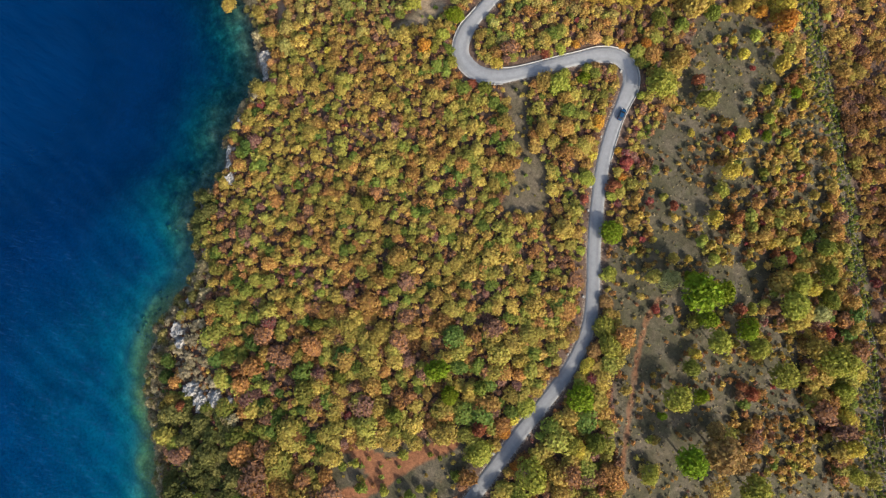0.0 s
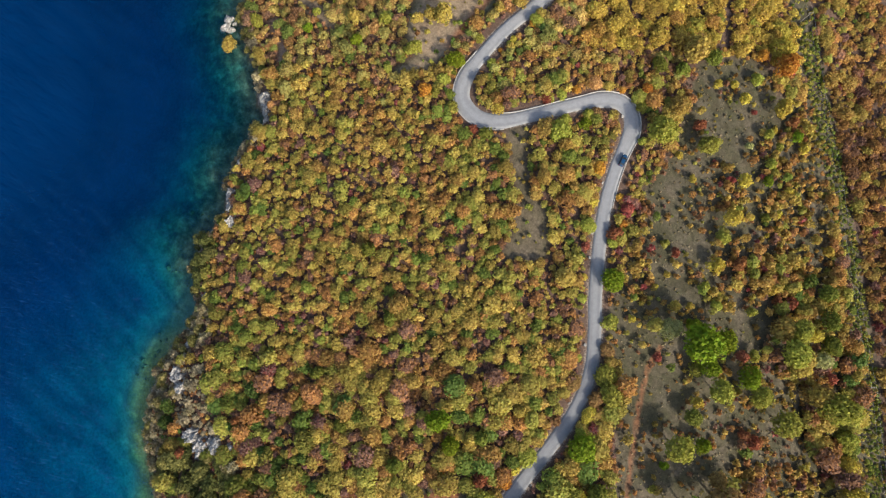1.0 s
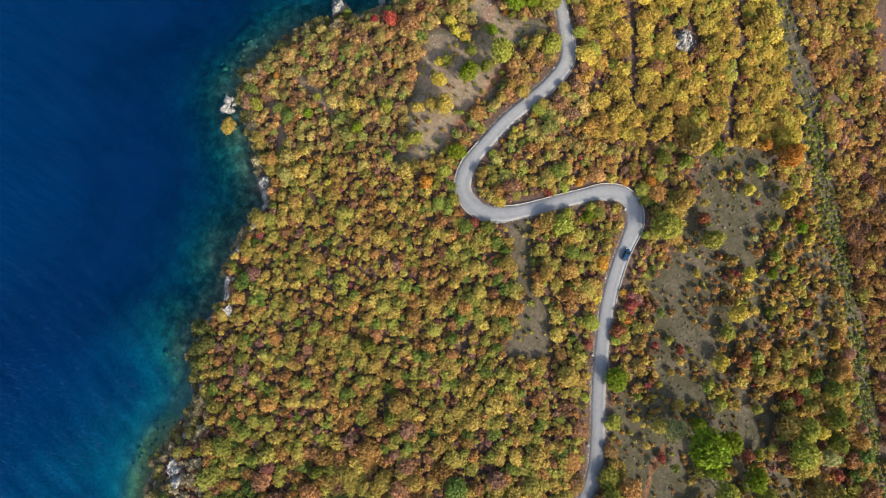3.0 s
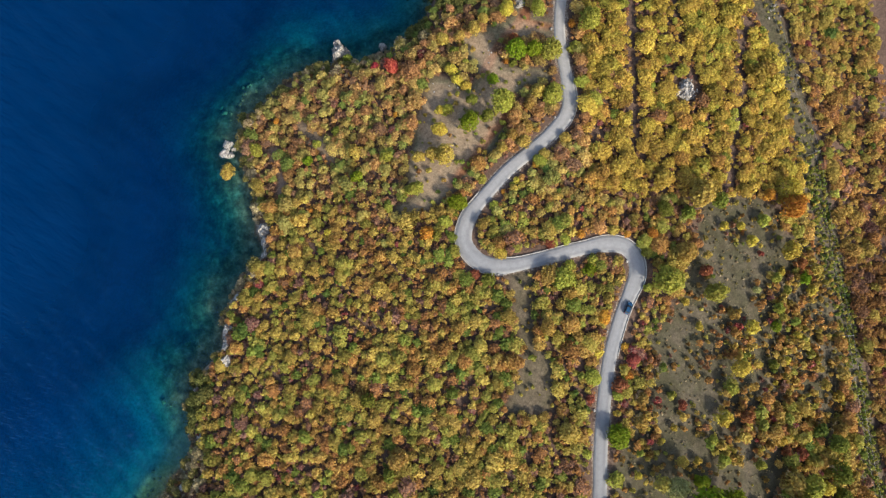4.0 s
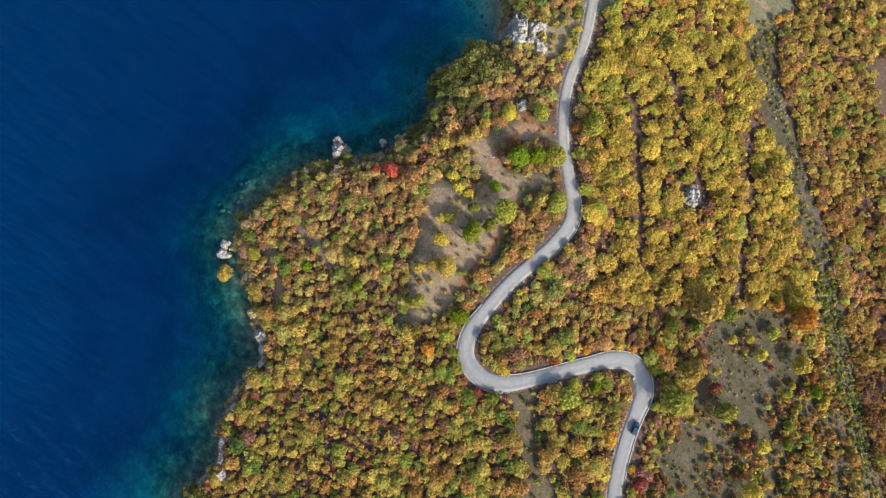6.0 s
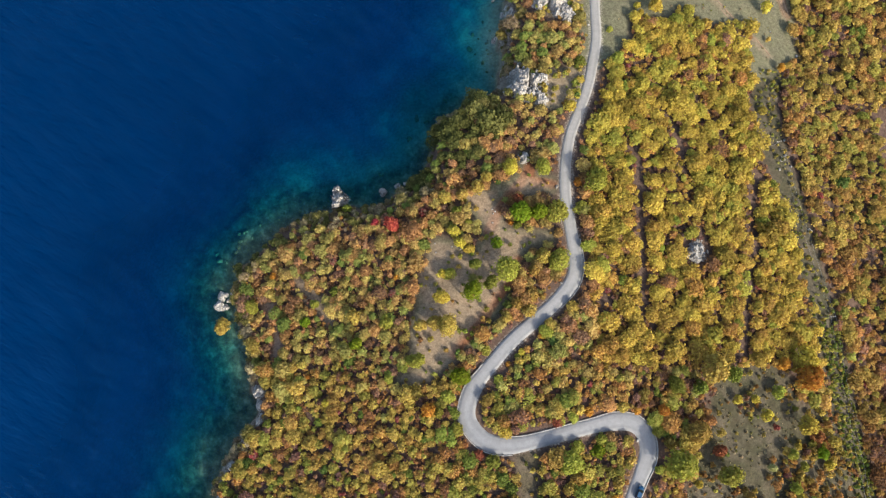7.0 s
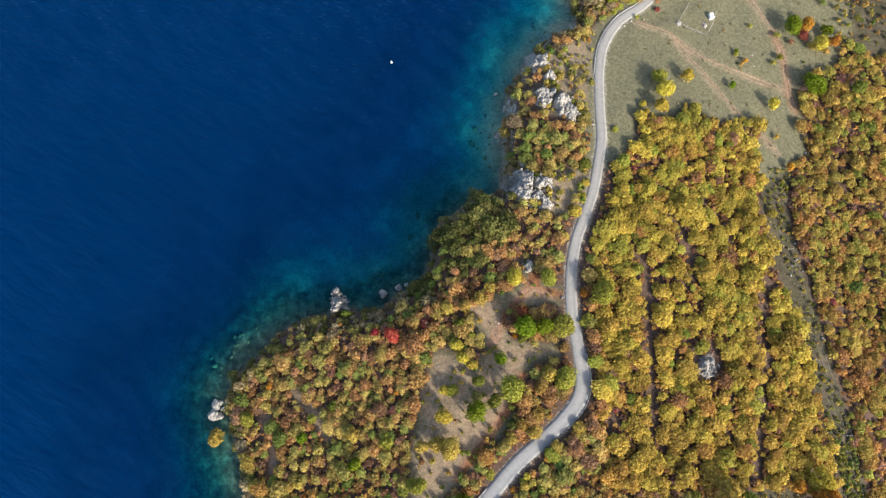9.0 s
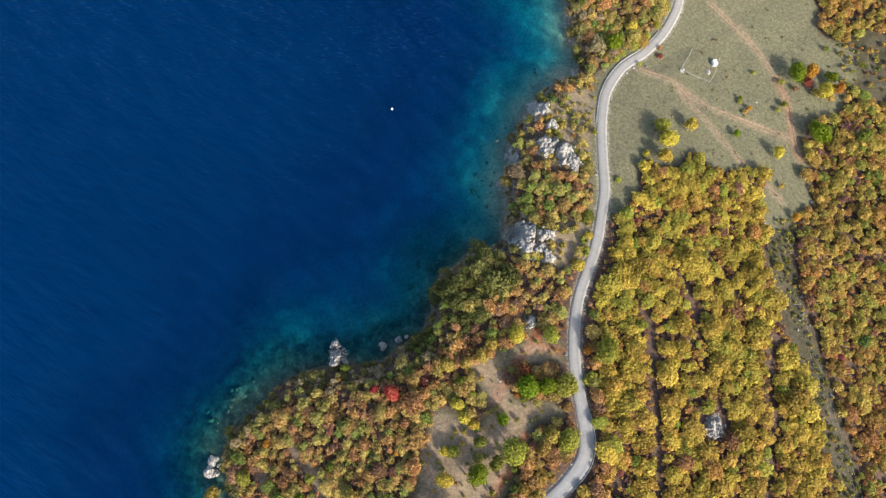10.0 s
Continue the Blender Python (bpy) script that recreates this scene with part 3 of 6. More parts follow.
shelf = np.maximum(0.85 * step(9.5, 3.5, -gs + 1.5 * ripple(gx, gy, 6, 13)) * step(14, -8, gy), 0.14 * step(9, 4, -gs + 3 * ripple(gx, gy, 8, 14)) * step(186, 200, gy) * np.clip(0.5 + 0.6 * ripple(gx, gy, 4, 16), 0, 1))
attribute(ground_mesh, "bed", np.stack([step(0.3, -0.3, gs), np.maximum(0.74 * step(190, 208, gy), np.maximum(np.maximum(np.maximum(0.86 * step(186, 210, gy), 0.62 * blob(gx + 4 * ripple(gx, gy, 12, 76), gy, SHOALS)), 1 - 0.58 * step(10, 45, gy) * step(215, 180, gy) - 0.14 * step(180, 215, gy)) * step(9 + 5 * step(15, 50, gy) - 11 * step(140, 190, gy), 19 + 7 * step(15, 50, gy) - 18 * step(140, 190, gy), -gs + 5 * ripple(gx, gy, 9, 12)), np.maximum(0.5, step(5, 10, -gs)) * step(30, 0, gy))), np.maximum(np.maximum(step(-2, 2, depth_in(gx, gy, MEADOW)), roadside_grass), 0.8 * step(-2, 2, np.maximum.reduce([depth_in(gx, gy, r) for r in (NORTH_CLEARING, ROCK_CLEARING, LEDGE_CLEARING)]))), shelf], 1), True)
tagged(new("ground", ground_mesh), "dry grey-green grass and brown leaf litter over red earth", "ground", kind="structure")

# ---- lake ----
wx, wy, wf = grid(spread(-190, 80, 2.8, 1700), spread(-85, 315, 2.8, 1500))
ws = shore(wx, wy)
keep = (ws[wf] < 4).any(1)
used, wf = np.unique(wf[keep], return_inverse=True)
wx, wy, ws = wx[used], wy[used], ws[used]
water_mesh = smooth(mesh_from("lake_water", np.stack([wx, wy, np.zeros_like(wx)], 1), np.reshape(wf, (-1, 4)), [MAT["water"]]))
attribute(water_mesh, "depth", np.maximum(-height(wx, wy, ws), 0))
tagged(new("lake_water", water_mesh), "deep blue lake with clear turquoise shallows along the shore", "water", kind="structure")


# ---- road ----
def ribbon(name, line, offsets, lifts, mats, widths=None):
    """A strip along a line, with a cross-section of offsets to the right and lifts over the ground; widths: half widths added at each point."""
    line = np.asarray(line)
    way = np.gradient(line, axis=0)
    way /= np.linalg.norm(way, axis=1)[:, None]
    side = np.stack([way[:, 1], -way[:, 0]], 1)
    offsets, lifts = np.asarray(offsets, float), np.asarray(lifts)
    across = np.tile(offsets, (len(line), 1))
    if widths is not None:
        across += np.sign(offsets) * np.minimum(1, np.abs(offsets) / half) * widths[:, None]
    p = line[:, None] + side[:, None] * across[..., None]
    z = height(line[:, 0], line[:, 1])
    for _ in range(2):
        z = np.convolve(np.pad(z, 2, mode="edge"), np.ones(5) / 5, "valid")
    z = z[:, None] * 0.5 + 0.5 * height(p[..., 0], p[..., 1]) + lifts
    n = len(offsets)
    i = (np.arange(len(line) - 1)[:, None] * n + np.arange(n - 1)).ravel()
    me = mesh_from(name, np.concatenate([p, z[..., None]], 2).reshape(-1, 3), np.stack([i, i + n, i + n + 1, i + 1], 1), mats)
    attribute(me, "across", np.tile(np.abs(offsets) / np.abs(offsets).max(), len(line)))
    return smooth(me)


half = ROAD_WIDTH / 2
heading = np.unwrap(np.arctan2(*np.gradient(ROAD_LINE, axis=0).T[::-1]))
bend = np.convolve(np.pad(np.abs(np.gradient(heading)) / 1.5, 6, mode="edge"), np.ones(13) / 13, "valid")
ROAD_SCALE = 1 + 0.26 * step(0.02, 0.075, bend) - 0.16 * step(120, 170, ROAD_LINE[:, 1])
road_mesh = ribbon("road", ROAD_LINE, [-half - 0.25, -half, -half * 0.6, 0, half * 0.6, half, half + 0.25], [-0.5, 0.16, 0.2, 0.22, 0.2, 0.16, -0.5], [MAT["asphalt"]], half * (ROAD_SCALE - 1))
tagged(new("road", road_mesh), "narrow winding grey asphalt road with pale worn edges", "road", kind="structure")


# wheel ruts over the meadow
for line in (TRACK_A, TRACK_B, TRACK_C):
    for o in (-0.75, 0.75):
        me = ribbon("track_rut", smooth_line(line, 1.2), [o - 0.3, o - 0.22, o + 0.22, o + 0.3], [-0.2, 0.05, 0.05, -0.2], [MAT["rut"]])
        tagged(new("track_rut", me), "bare orange-tan wheel rut worn through the meadow grass", "track", kind="structure")


# ---- trees ----
def crown_shape(rng, clumps, size, lobes):
    """Corner points of leaf clumps set over a few rounded lobes, for a crown one metre in radius that stands on z = 0."""
    centre = np.zeros((lobes, 3))
    ang = rng.uniform(0, 2 * math.pi) + np.arange(lobes) * 2.39996 + rng.normal(0, 0.3, lobes)
    rad = rng.uniform(0.55, 0.98, lobes) * np.sqrt((np.arange(lobes) + 0.2) / lobes)
    squeeze = rng.uniform(0.66, 1.0)
    centre[:, 0], centre[:, 1] = rad * np.cos(ang), rad * np.sin(ang) * squeeze
    centre[:, 2] = 0.8 - 0.6 * rad ** 1.4 + rng.uniform(-0.14, 0.14, lobes)
    lobe_r = rng.uniform(0.24, 0.46, lobes) * (1.15 - 0.45 * rad)
    which = rng.choice(lobes, clumps, p=lobe_r ** 2 / (lobe_r ** 2).sum())
    n = rng.normal(size=(clumps, 3))
    n[:, 2] = np.abs(n[:, 2]) * 1.1 - 0.3
    n /= np.linalg.norm(n, axis=1)[:, None]
    place = centre[which] + n * (lobe_r[which] * rng.uniform(0.7, 1.22, clumps))[:, None]
    dome = rng.random(clumps) < rng.uniform(0.15, 0.5)
    far = np.sqrt(rng.random(clumps)) * 0.88
    turn = rng.uniform(0, 2 * math.pi, clumps)
    over = np.stack([far * np.cos(turn), far * np.sin(turn) * squeeze, 1.0 - 0.75 * far ** 1.8 + rng.normal(0, 0.07, clumps)], 1)
    place = np.where(dome[:, None], over, place)
    n = np.where(dome[:, None], np.stack([over[:, 0], over[:, 1], np.full(clumps, 0.8)], 1), n)
    n /= np.linalg.norm(n, axis=1)[:, None]
    n = n + rng.normal(size=(clumps, 3)) * 0.42
    n /= np.linalg.norm(n, axis=1)[:, None]
    a = np.cross(n, rng.normal(size=(clumps, 3)))
    a /= np.linalg.norm(a, axis=1)[:, None]
    b = np.cross(n, a)
    s = size * rng.uniform(0.6, 1.4, (clumps, 1))
    return np.stack([place + a * s, place + (b * 0.87 - a * 0.5) * s, place - (b * 0.87 + a * 0.5) * s], 1)


def trunk_shape(limbs, sides=4):
    """Faces of a tapered trunk with limbs, for a crown one metre in radius."""
    quads = []

    def stem(a, b, ra, rb):
        a, b = np.array(a, float), np.array(b, float)
        for k in range(sides):
            u, v = 2 * math.pi * k / sides, 2 * math.pi * (k + 1) / sides
            p, q = np.array((math.cos(u), math.sin(u), 0)), np.array((math.cos(v), math.sin(v), 0))
            quads.append([a + ra * p, a + ra * q, b + rb * q])
            quads.append([a + ra * p, b + rb * q, b + rb * p])
    stem((0, 0, -1.0), (0.02, 0.01, 0.35), 0.075, 0.05)
    for k in range(limbs):
        u = 2.4 * k + 0.4
        stem((0.02, 0.01, 0.3), (0.5 * math.cos(u), 0.5 * math.sin(u), 0.8), 0.04, 0.012)
    return np.array(quads)


def wood(name, label, x, y, r, tint, clumps, size, lobes, seed, lift=0.35, flat=1.0, category="woodland", leaf="leaf"):
    """A whole wood as one mesh: crowns of leaf clumps on trunks."""
    rng = np.random.default_rng(seed)
    shapes = [crown_shape(rng, clumps, size, lobes + k % 3) for k in range(24)]
    stemq = trunk_shape(1, 3)
    z = height(x, y) + lift * r
    pick = rng.integers(0, len(shapes), len(x))
    turn = rng.uniform(0, 2 * math.pi, len(x))
    tall = rng.uniform(0.78, 1.28, len(x)) * flat
    tone = np.clip(rng.normal(0.97, 0.18, len(x)) + 0.1 * ripple(x, y, 9, 44), 0.55, 1.4)
    all_v, all_t, all_b, all_s = [], [], [], []
    for k, shape in enumerate(shapes):
        i = np.where(pick == k)[0]
        for q, slot in ((shape, 0), (stemq, 1)):
            p = q.reshape(-1, 3)
            c, s = np.cos(turn[i])[:, None], np.sin(turn[i])[:, None]
            v = np.stack([(p[:, 0] * c - p[:, 1] * s) * r[i, None] + x[i, None], (p[:, 0] * s + p[:, 1] * c) * r[i, None] + y[i, None], p[:, 2] * (r[i] * tall[i])[:, None] + z[i, None]], 2)
            all_v.append(v.reshape(-1, 3))
            all_t.append(np.repeat(tint[i], len(p)))
            all_b.append(np.repeat(tone[i], len(p)))
            all_s.append(np.full(len(i) * len(q), slot))
    v = np.concatenate(all_v)
    me = mesh_from(name, v, np.arange(len(v)).reshape(-1, 3), [MAT[leaf], MAT["bark"]], np.concatenate(all_s))
    attribute(me, "tint", np.concatenate(all_t))
    attribute(me, "tone", np.concatenate(all_b))
    return tagged(new(name, me), label, category, kind="stuff")


def scatter(x0, x1, y0, y1, gap, rng):
    """Places about gap metres apart, uneven."""
    xs, ys = np.meshgrid(np.arange(x0, x1, gap), np.arange(y0, y1, gap * 0.87))
    xs = xs + (np.arange(xs.shape[0]) % 2)[:, None] * gap / 2
    return (xs + rng.uniform(-0.55, 0.55, xs.shape) * gap).ravel(), (ys + rng.uniform(-0.55, 0.55, ys.shape) * gap).ravel()


GREEN = [(78, 1, 6.1), (88, 1, 4.0), (83, -7, 3.2), (80, 6, 2.7), (96, -10, 3.6), (81, -31, 2.7), (75, -49, 5.0), (43, -31, 4.6), (54, 20, 3.9), (47, 71, 2.3), (3, -30, 3.0), (-1, -22, 3.9), (69, -37, 1.6), (121, 69, 2.2), (109, 53, 2.0), (107, 236, 1.6), (111, 251, 1.0), (133, 261, 3.4), (147, 260, 2.4), (139, 237, 4.0), (63, 272, 3.4), (25, 146, 3.7), (31, 146, 3.1), (9, 120, 3.3), (5, 93, 3.3), (-29, 103, 2.3), (-47, 110, 1.9), (17, 136, 2.2)]
OLIVE = [(128, -1, 3.4), (47, -44, 3.2), (91, 94, 2.9), (80, 90, 2.5), (72, 91, 2.9), (127, 16, 3.2), (107, 41, 1.6), (78, -22, 2.9), (-14, -36, 2.7), (12, -28, 2.5), (-31, -25, 2.5), (-39, -9, 2.5), (-23, 30, 2.5), (-16, 8, 2.5), (156, 236, 3.0), (127, 7, 3.2), (-24, -58, 2.0), (-30, -52, 1.6), (-9, -60, 2.0), (-3, -48, 0.9), (0, -49, 0.9), (5, -54, 1.8), (-35, 150.4, 1.9), (4, 147, 1.9), (15, 123, 2.6), (10, 129, 2.2), (24, 142, 1.6), (-37, 120, 1.9)]
LIME = [(12, -47, 3.9), (-26, -51, 1.4), (-11, -48, 1.8), (-17, -59, 1.6), (-6, -58, 1.3), (71, 68, 5.0), (87, 64, 3.8), (38, 68, 3.9), (80, -8, 2.5), (86, -14, 3.8), (100, -16, 3.6), (112, -3, 4.6), (115, 4, 4.1), (100, -4, 2.2), (52, -15, 3.9), (72, -31, 4.5), (64, -54, 3.0), (65, -44, 1.4), (108, -25, 4.6), (126, -21, 5.3), (131, -33, 3.0), (137, -59, 2.9), (96, -59, 5.1), (27, -53, 4.9), (12, -48, 3.5), (40, -45, 3.0), (107, 88, 2.4), (110, 69, 2.0), (114, 65, 1.7), (110, 59, 2.0), (91, 34, 2.5), (72, 32, 1.4), (84, 18, 2.1), (132, -31, 3.2)]
LIME_N = [(88, 12, 2.0), (100, 10, 1.8), (-67, 115, 2.8), (50, 157, 4.0), (78, 237, 2.9), (128, 249, 1.4), (61, 203, 3.0), (37, 146, 4.0), (33, 162, 3.1), (8, 143, 1.5), (20, 127, 4.2), (2, 126, 2.0), (-9, 98, 2.9), (-11, 98, 1.8), (37, 130, 3.6), (1, 87, 2.5), (-2, 82, 1.8), (-19, 110, 2.4), (-18, 92, 1.7), (-44, 116, 1.7)]
YELLOW = [(80, -18, 2.1), (132, -40, 3.4), (133, -49, 3.4), (42, -46, 2.8), (122, 2, 2.8), (60, 8, 1.4), (117, 99, 3.9), (93, 86, 1.6), (99, 86, 1.6), (102, 81, 2.2), (115, 78, 3.3), (113, 71, 1.3), (124, 65, 2.1), (100, 53, 2.5), (78, 61, 1.4), (82, 53, 1.4), (117, 50, 1.7), (94, 40, 2.9), (102, 41, 1.5), (112, 42, 1.5), (108, 35, 0.9), (131, 30, 2.1), (88, 25, 2.7), (72, 22, 1.2), (68, 18, 1.1), (79, 12, 1.4), (108, 17, 2.0)]
YELLOW_N = [(89, 238, 2.5), (122, 229, 2.2), (71, 226, 1.3), (72, 223, 1.3), (79, 231, 3.5), (77, 225, 2.7), (143, 254, 2.8), (71, 280, 2.6), (57, 189, 2.2), (22, 162, 2.8), (3, 140, 2.4), (5, 136, 2.2), (8, 134, 2.0), (-1, 126, 1.7), (-1, 118, 2.8), (-38, 84, 1.7)]
OCHRE = [(-78.7, 108.3, 3.2), (-2, -60, 1.4), (84, 96, 4.9), (78, 77, 3.6), (94, 57, 2.0), (100, 34, 1.6), (126, 34, 1.9), (61, 24, 2.3), (62, 31, 2.3), (126, 72, 2.2), (131, 20, 2.6), (133, 14, 2.1), (74, 12, 2.0), (-56, -18, 2.6), (9, -28, 2.5), (24, -20, 2.1), (33, 53, 2.8), (40, 64, 2.5), (136, 4, 2.1), (115, -8, 3.3), (121, -17, 3.7), (122, 10, 2.6), (130, 14, 2.6), (11, 155, 2.6), (14, 159, 2.2), (-3, 110, 2.9), (1, 109, 3.3), (-8, 109, 2.4), (32, 131, 2.5), (29, 127, 2.2), (32, 133, 1.5), (28, 119, 2.5), (23, 116, 2.2), (27, 114, 2.5), (20, 112, 2.2), (-30, 112, 2.6), (6, 153, 2.2), (0, 152, 2.6)]
ORANGE = [(117, 93, 4.1), (110, 97, 2.2), (68, 83, 2.1), (51, 56, 2.5), (58, 38, 1.6), (-60, 126, 1.4), (114, 247, 1.0), (139, 262, 2.8), (149, 255, 2.2), (125, 204, 1.8), (22, 143, 1.1), (-5, 83, 2.5), (-31, 99, 1.3), (45, 157, 1.8), (-16, 125, 1.1), (-10, 123, 1.1), (-45, 92, 1.1)]
RED = [(129, -12, 2.3), (96, -4, 2.2), (68, -4, 1.6), (46, 31, 1.6), (96, 53, 1.3), (106, 77, 1.1), (60, 43, 2.3), (65, 96, 1.1), (138, 258, 2.0), (81.5, 268.0, 1.2)]
CRIMSON = [(-18, 143, 2.9), (-24, 144, 1.5)]
RUST = [(-67, -57, 1.7), (96, 25, 2.3), (120, 74, 2.0), (85, 71, 2.3), (75, 29, 1.8), (110, 13, 2.0), (98, -31, 2.7), (12, -40, 2.5), (-85, -36, 2.1), (-66, -25, 1.7), (24, 150, 2.6), (96, -29, 2.4), (101, -31, 1.7), (115, 13, 2.4)]
BROWN = [(85, -47, 6.1), (123, -17, 3.7), (85, -41, 2.9), (92, -52, 3.3), (23, 150, 2.2), (-27, 116, 1.9), (-3, 153, 2.2), (-5, 146, 1.9)]
PALE = [(71, 5, 3.5), (124, -6, 3.4), (103, 65, 1.5), (-84, 11, 1.7)]
SINGLE = [(k, x, y, r) for k, l in (("green", GREEN), ("olive", OLIVE), ("lime", LIME), ("lime", LIME_N), ("yellow", YELLOW), ("yellow", YELLOW_N), ("ochre", OCHRE), ("orange", ORANGE), ("red", RED), ("crimson", CRIMSON), ("rust", RUST), ("brown", BROWN), ("pale", PALE)) for x, y, r in l]
LABELS = {"olive": "dull dark green tree holding its summer leaf", "ochre": "ochre-gold autumn tree with a lumpy crown", "rust": "rust-red autumn shrub with dense small leaves", "green": "round bright green leafy tree standing among dry grass", "lime": "broad olive-green tree turning yellow in autumn", "yellow": "golden yellow autumn tree with a rounded crown", "orange": "glowing orange autumn tree with a dense crown", "red": "small crimson red autumn shrub among duller bushes", "crimson": "bright crimson tree glowing in a brown autumn wood", "pale": "pale silvery green tree with a loose crown", "brown": "large russet brown autumn tree with a clumped crown"}
# crowns that stand out of the woods and thickets, by the colour of their leaf
SPOT_YELLOW = [(-48.6, 73.4, 3.0), (-26.7, 74.2, 1.5), (-27.1, 29.6, 2.9), (-33.4, 16.9, 2.5), (-46.6, 14.3, 1.8), (-32.4, -0.3, 2.7), (10.8, 54.8, 2.5), (-62.2, 59.8, 1.9), (-55.3, 50.6, 2.3), (-43.5, 86.8, 1.9), (-19.0, 45.7, 2.2), (-41.0, 46.8, 2.6), (13.7, 42.9, 2.1), (17.3, 35.7, 2.6), (12.8, 36.6, 2.3), (-1.5, 10.1, 2.5), (-8.1, 74.9, 1.8), (-16.7, 81.9, 1.5), (-20.8, -20.1, 3.2), (-13.7, -20.0, 3.0), (-7.5, -33.5, 2.5), (21.7, -30.0, 3.0), (76.2, 75.6, 3.6), (86.0, 76.1, 1.6), (101.2, 41.4, 1.3), (108.3, 69.8, 1.5), (124.9, 66.3, 1.7), (63.4, 47.8, 1.6), (65.2, 35.9, 1.6), (75.1, 25.1, 1.4), (67.1, 17.7, 1.1), (95.1, 19.0, 2.3)]
SPOT_YELLOW_B = [(91.2, -19.6, 1.6), (57.5, -28.5, 1.8), (62.8, -0.0, 1.4), (66.1, -44.0, 1.6), (65.9, -53.4, 2.1), (63.1, -55.8, 1.4), (62.0, -52.4, 1.4), (102.4, -48.2, 2.0), (136.8, -41.3, 2.7), (130.4, -50.1, 3.6), (62.2, 6.1, 0.9), (-41.1, 122.5, 1.9), (-25.2, 131.8, 1.5), (-14.4, 131.3, 1.7), (-3.0, 150.4, 2.2), (-48.6, 111.7, 2.7), (-11.8, 87.4, 3.3), (-22.9, 83.7, 1.9), (-17.2, 80.1, 1.8), (6.8, 171.2, 2.4), (10.7, 172.1, 2.1), (48.9, 174.4, 1.7), (52.0, 160.5, 3.3), (-0.1, 143.9, 2.0), (102.6, 151.0, 2.2), (136.7, 156.0, 1.8), (134.5, 127.3, 1.9), (111.4, 115.3, 2.2), (58.5, 266.0, 1.2), (70.1, 273.5, 1.8), (47.2, 241.2, 1.7), (42.0, 238.7, 1.6)]
SPOT_YELLOW_C = [(45.8, 236.9, 1.3), (48.7, 235.2, 1.7), (48.3, 230.5, 1.5), (27.2, 234.8, 2.2), (77.1, 239.1, 1.7), (79.8, 234.6, 1.9), (47.9, 224.9, 2.1), (50.4, 218.2, 1.5), (35.0, 222.2, 2.1), (47.7, 210.5, 1.5), (49.5, 194.9, 1.5), (46.2, 189.9, 1.7), (55.8, 189.9, 1.7), (71.5, 226.9, 1.1), (77.7, 218.6, 2.5), (141.2, 254.0, 2.0), (148.1, 238.0, 2.2), (149.6, 280.0, 2.6), (134.8, 228.6, 2.6), (128.3, 192.2, 2.5), (136.4, 197.9, 2.6), (74.4, 173.5, 3.1), (63.8, 183.1, 2.8), (114.7, 185.8, 1.9), (21.6, 217.2, 2.4)]
SPOT_LIME = [(-2.4, 34.9, 2.5), (-24.9, 7.7, 2.5), (-24.5, -10.2, 2.7), (-56.0, 5.0, 2.8), (-50.5, -9.0, 2.2), (-66.2, 29.5, 2.3), (-33.6, -8.9, 2.7), (6.9, -2.1, 2.1), (-62.2, 24.5, 1.5), (18.8, 22.0, 2.5), (15.1, -3.5, 2.3), (9.0, -7.0, 2.1), (1.2, 21.3, 1.8), (-25.0, 18.9, 2.3), (0.3, 26.7, 1.8), (-13.9, 1.8, 2.5), (-9.2, -42.0, 3.0), (7.1, -41.7, 3.0), (-22.2, -39.6, 3.6), (-28.1, -15.0, 2.3), (-21.5, -30.4, 1.6), (27.9, -22.4, 3.0), (15.6, -40.0, 2.3), (9.7, -46.8, 2.8), (34.1, -16.4, 2.3), (8.9, -16.4, 1.4), (53.1, 65.3, 1.9), (71.4, 31.4, 1.2), (91.4, 35.5, 2.2), (53.1, 7.0, 2.5), (86.7, 10.7, 1.6), (88.7, -43.2, 3.6)]
SPOT_LIME_B = [(51.0, -45.4, 3.2), (129.5, -22.5, 3.8), (130.0, -28.9, 2.5), (139.2, -49.9, 2.1), (138.6, -60.0, 3.1), (152.4, 11.6, 1.6), (114.8, 38.3, 1.3), (-62.7, 128.8, 2.4), (-54.1, 140.3, 1.6), (-49.9, 142.3, 1.8), (-11.9, 151.5, 1.7), (-10.7, 143.5, 1.5), (-46.3, 106.7, 1.2), (-42.2, 87.4, 2.1), (-45.6, 78.1, 1.7), (32.1, 170.6, 1.3), (36.9, 169.0, 2.4), (54.6, 172.3, 1.9), (45.5, 148.0, 2.4), (81.7, 139.6, 2.9), (51.1, 128.2, 3.3), (46.4, 147.0, 2.0), (73.9, 126.7, 2.2), (155.4, 162.9, 1.6), (131.1, 175.3, 2.0), (-3.1, 162.9, 1.9), (35.2, 251.2, 1.8), (54.0, 261.4, 2.4), (50.4, 272.2, 2.2), (40.0, 239.3, 1.4), (73.0, 264.3, 1.0), (30.5, 241.5, 1.6)]
SPOT_LIME_C = [(60.1, 216.0, 1.3), (18.0, 188.4, 2.1), (26.2, 187.9, 1.7), (128.0, 258.5, 1.6), (146.8, 255.8, 2.2), (117.9, 262.2, 1.0), (110.7, 249.5, 1.0), (125.5, 246.6, 1.2), (160.8, 279.1, 2.2), (159.8, 265.6, 1.6), (110.3, 219.9, 1.7), (128.4, 198.5, 2.2), (62.1, 164.1, 2.0), (71.6, 164.1, 1.7), (78.0, 179.4, 1.3), (81.3, 158.7, 1.5)]
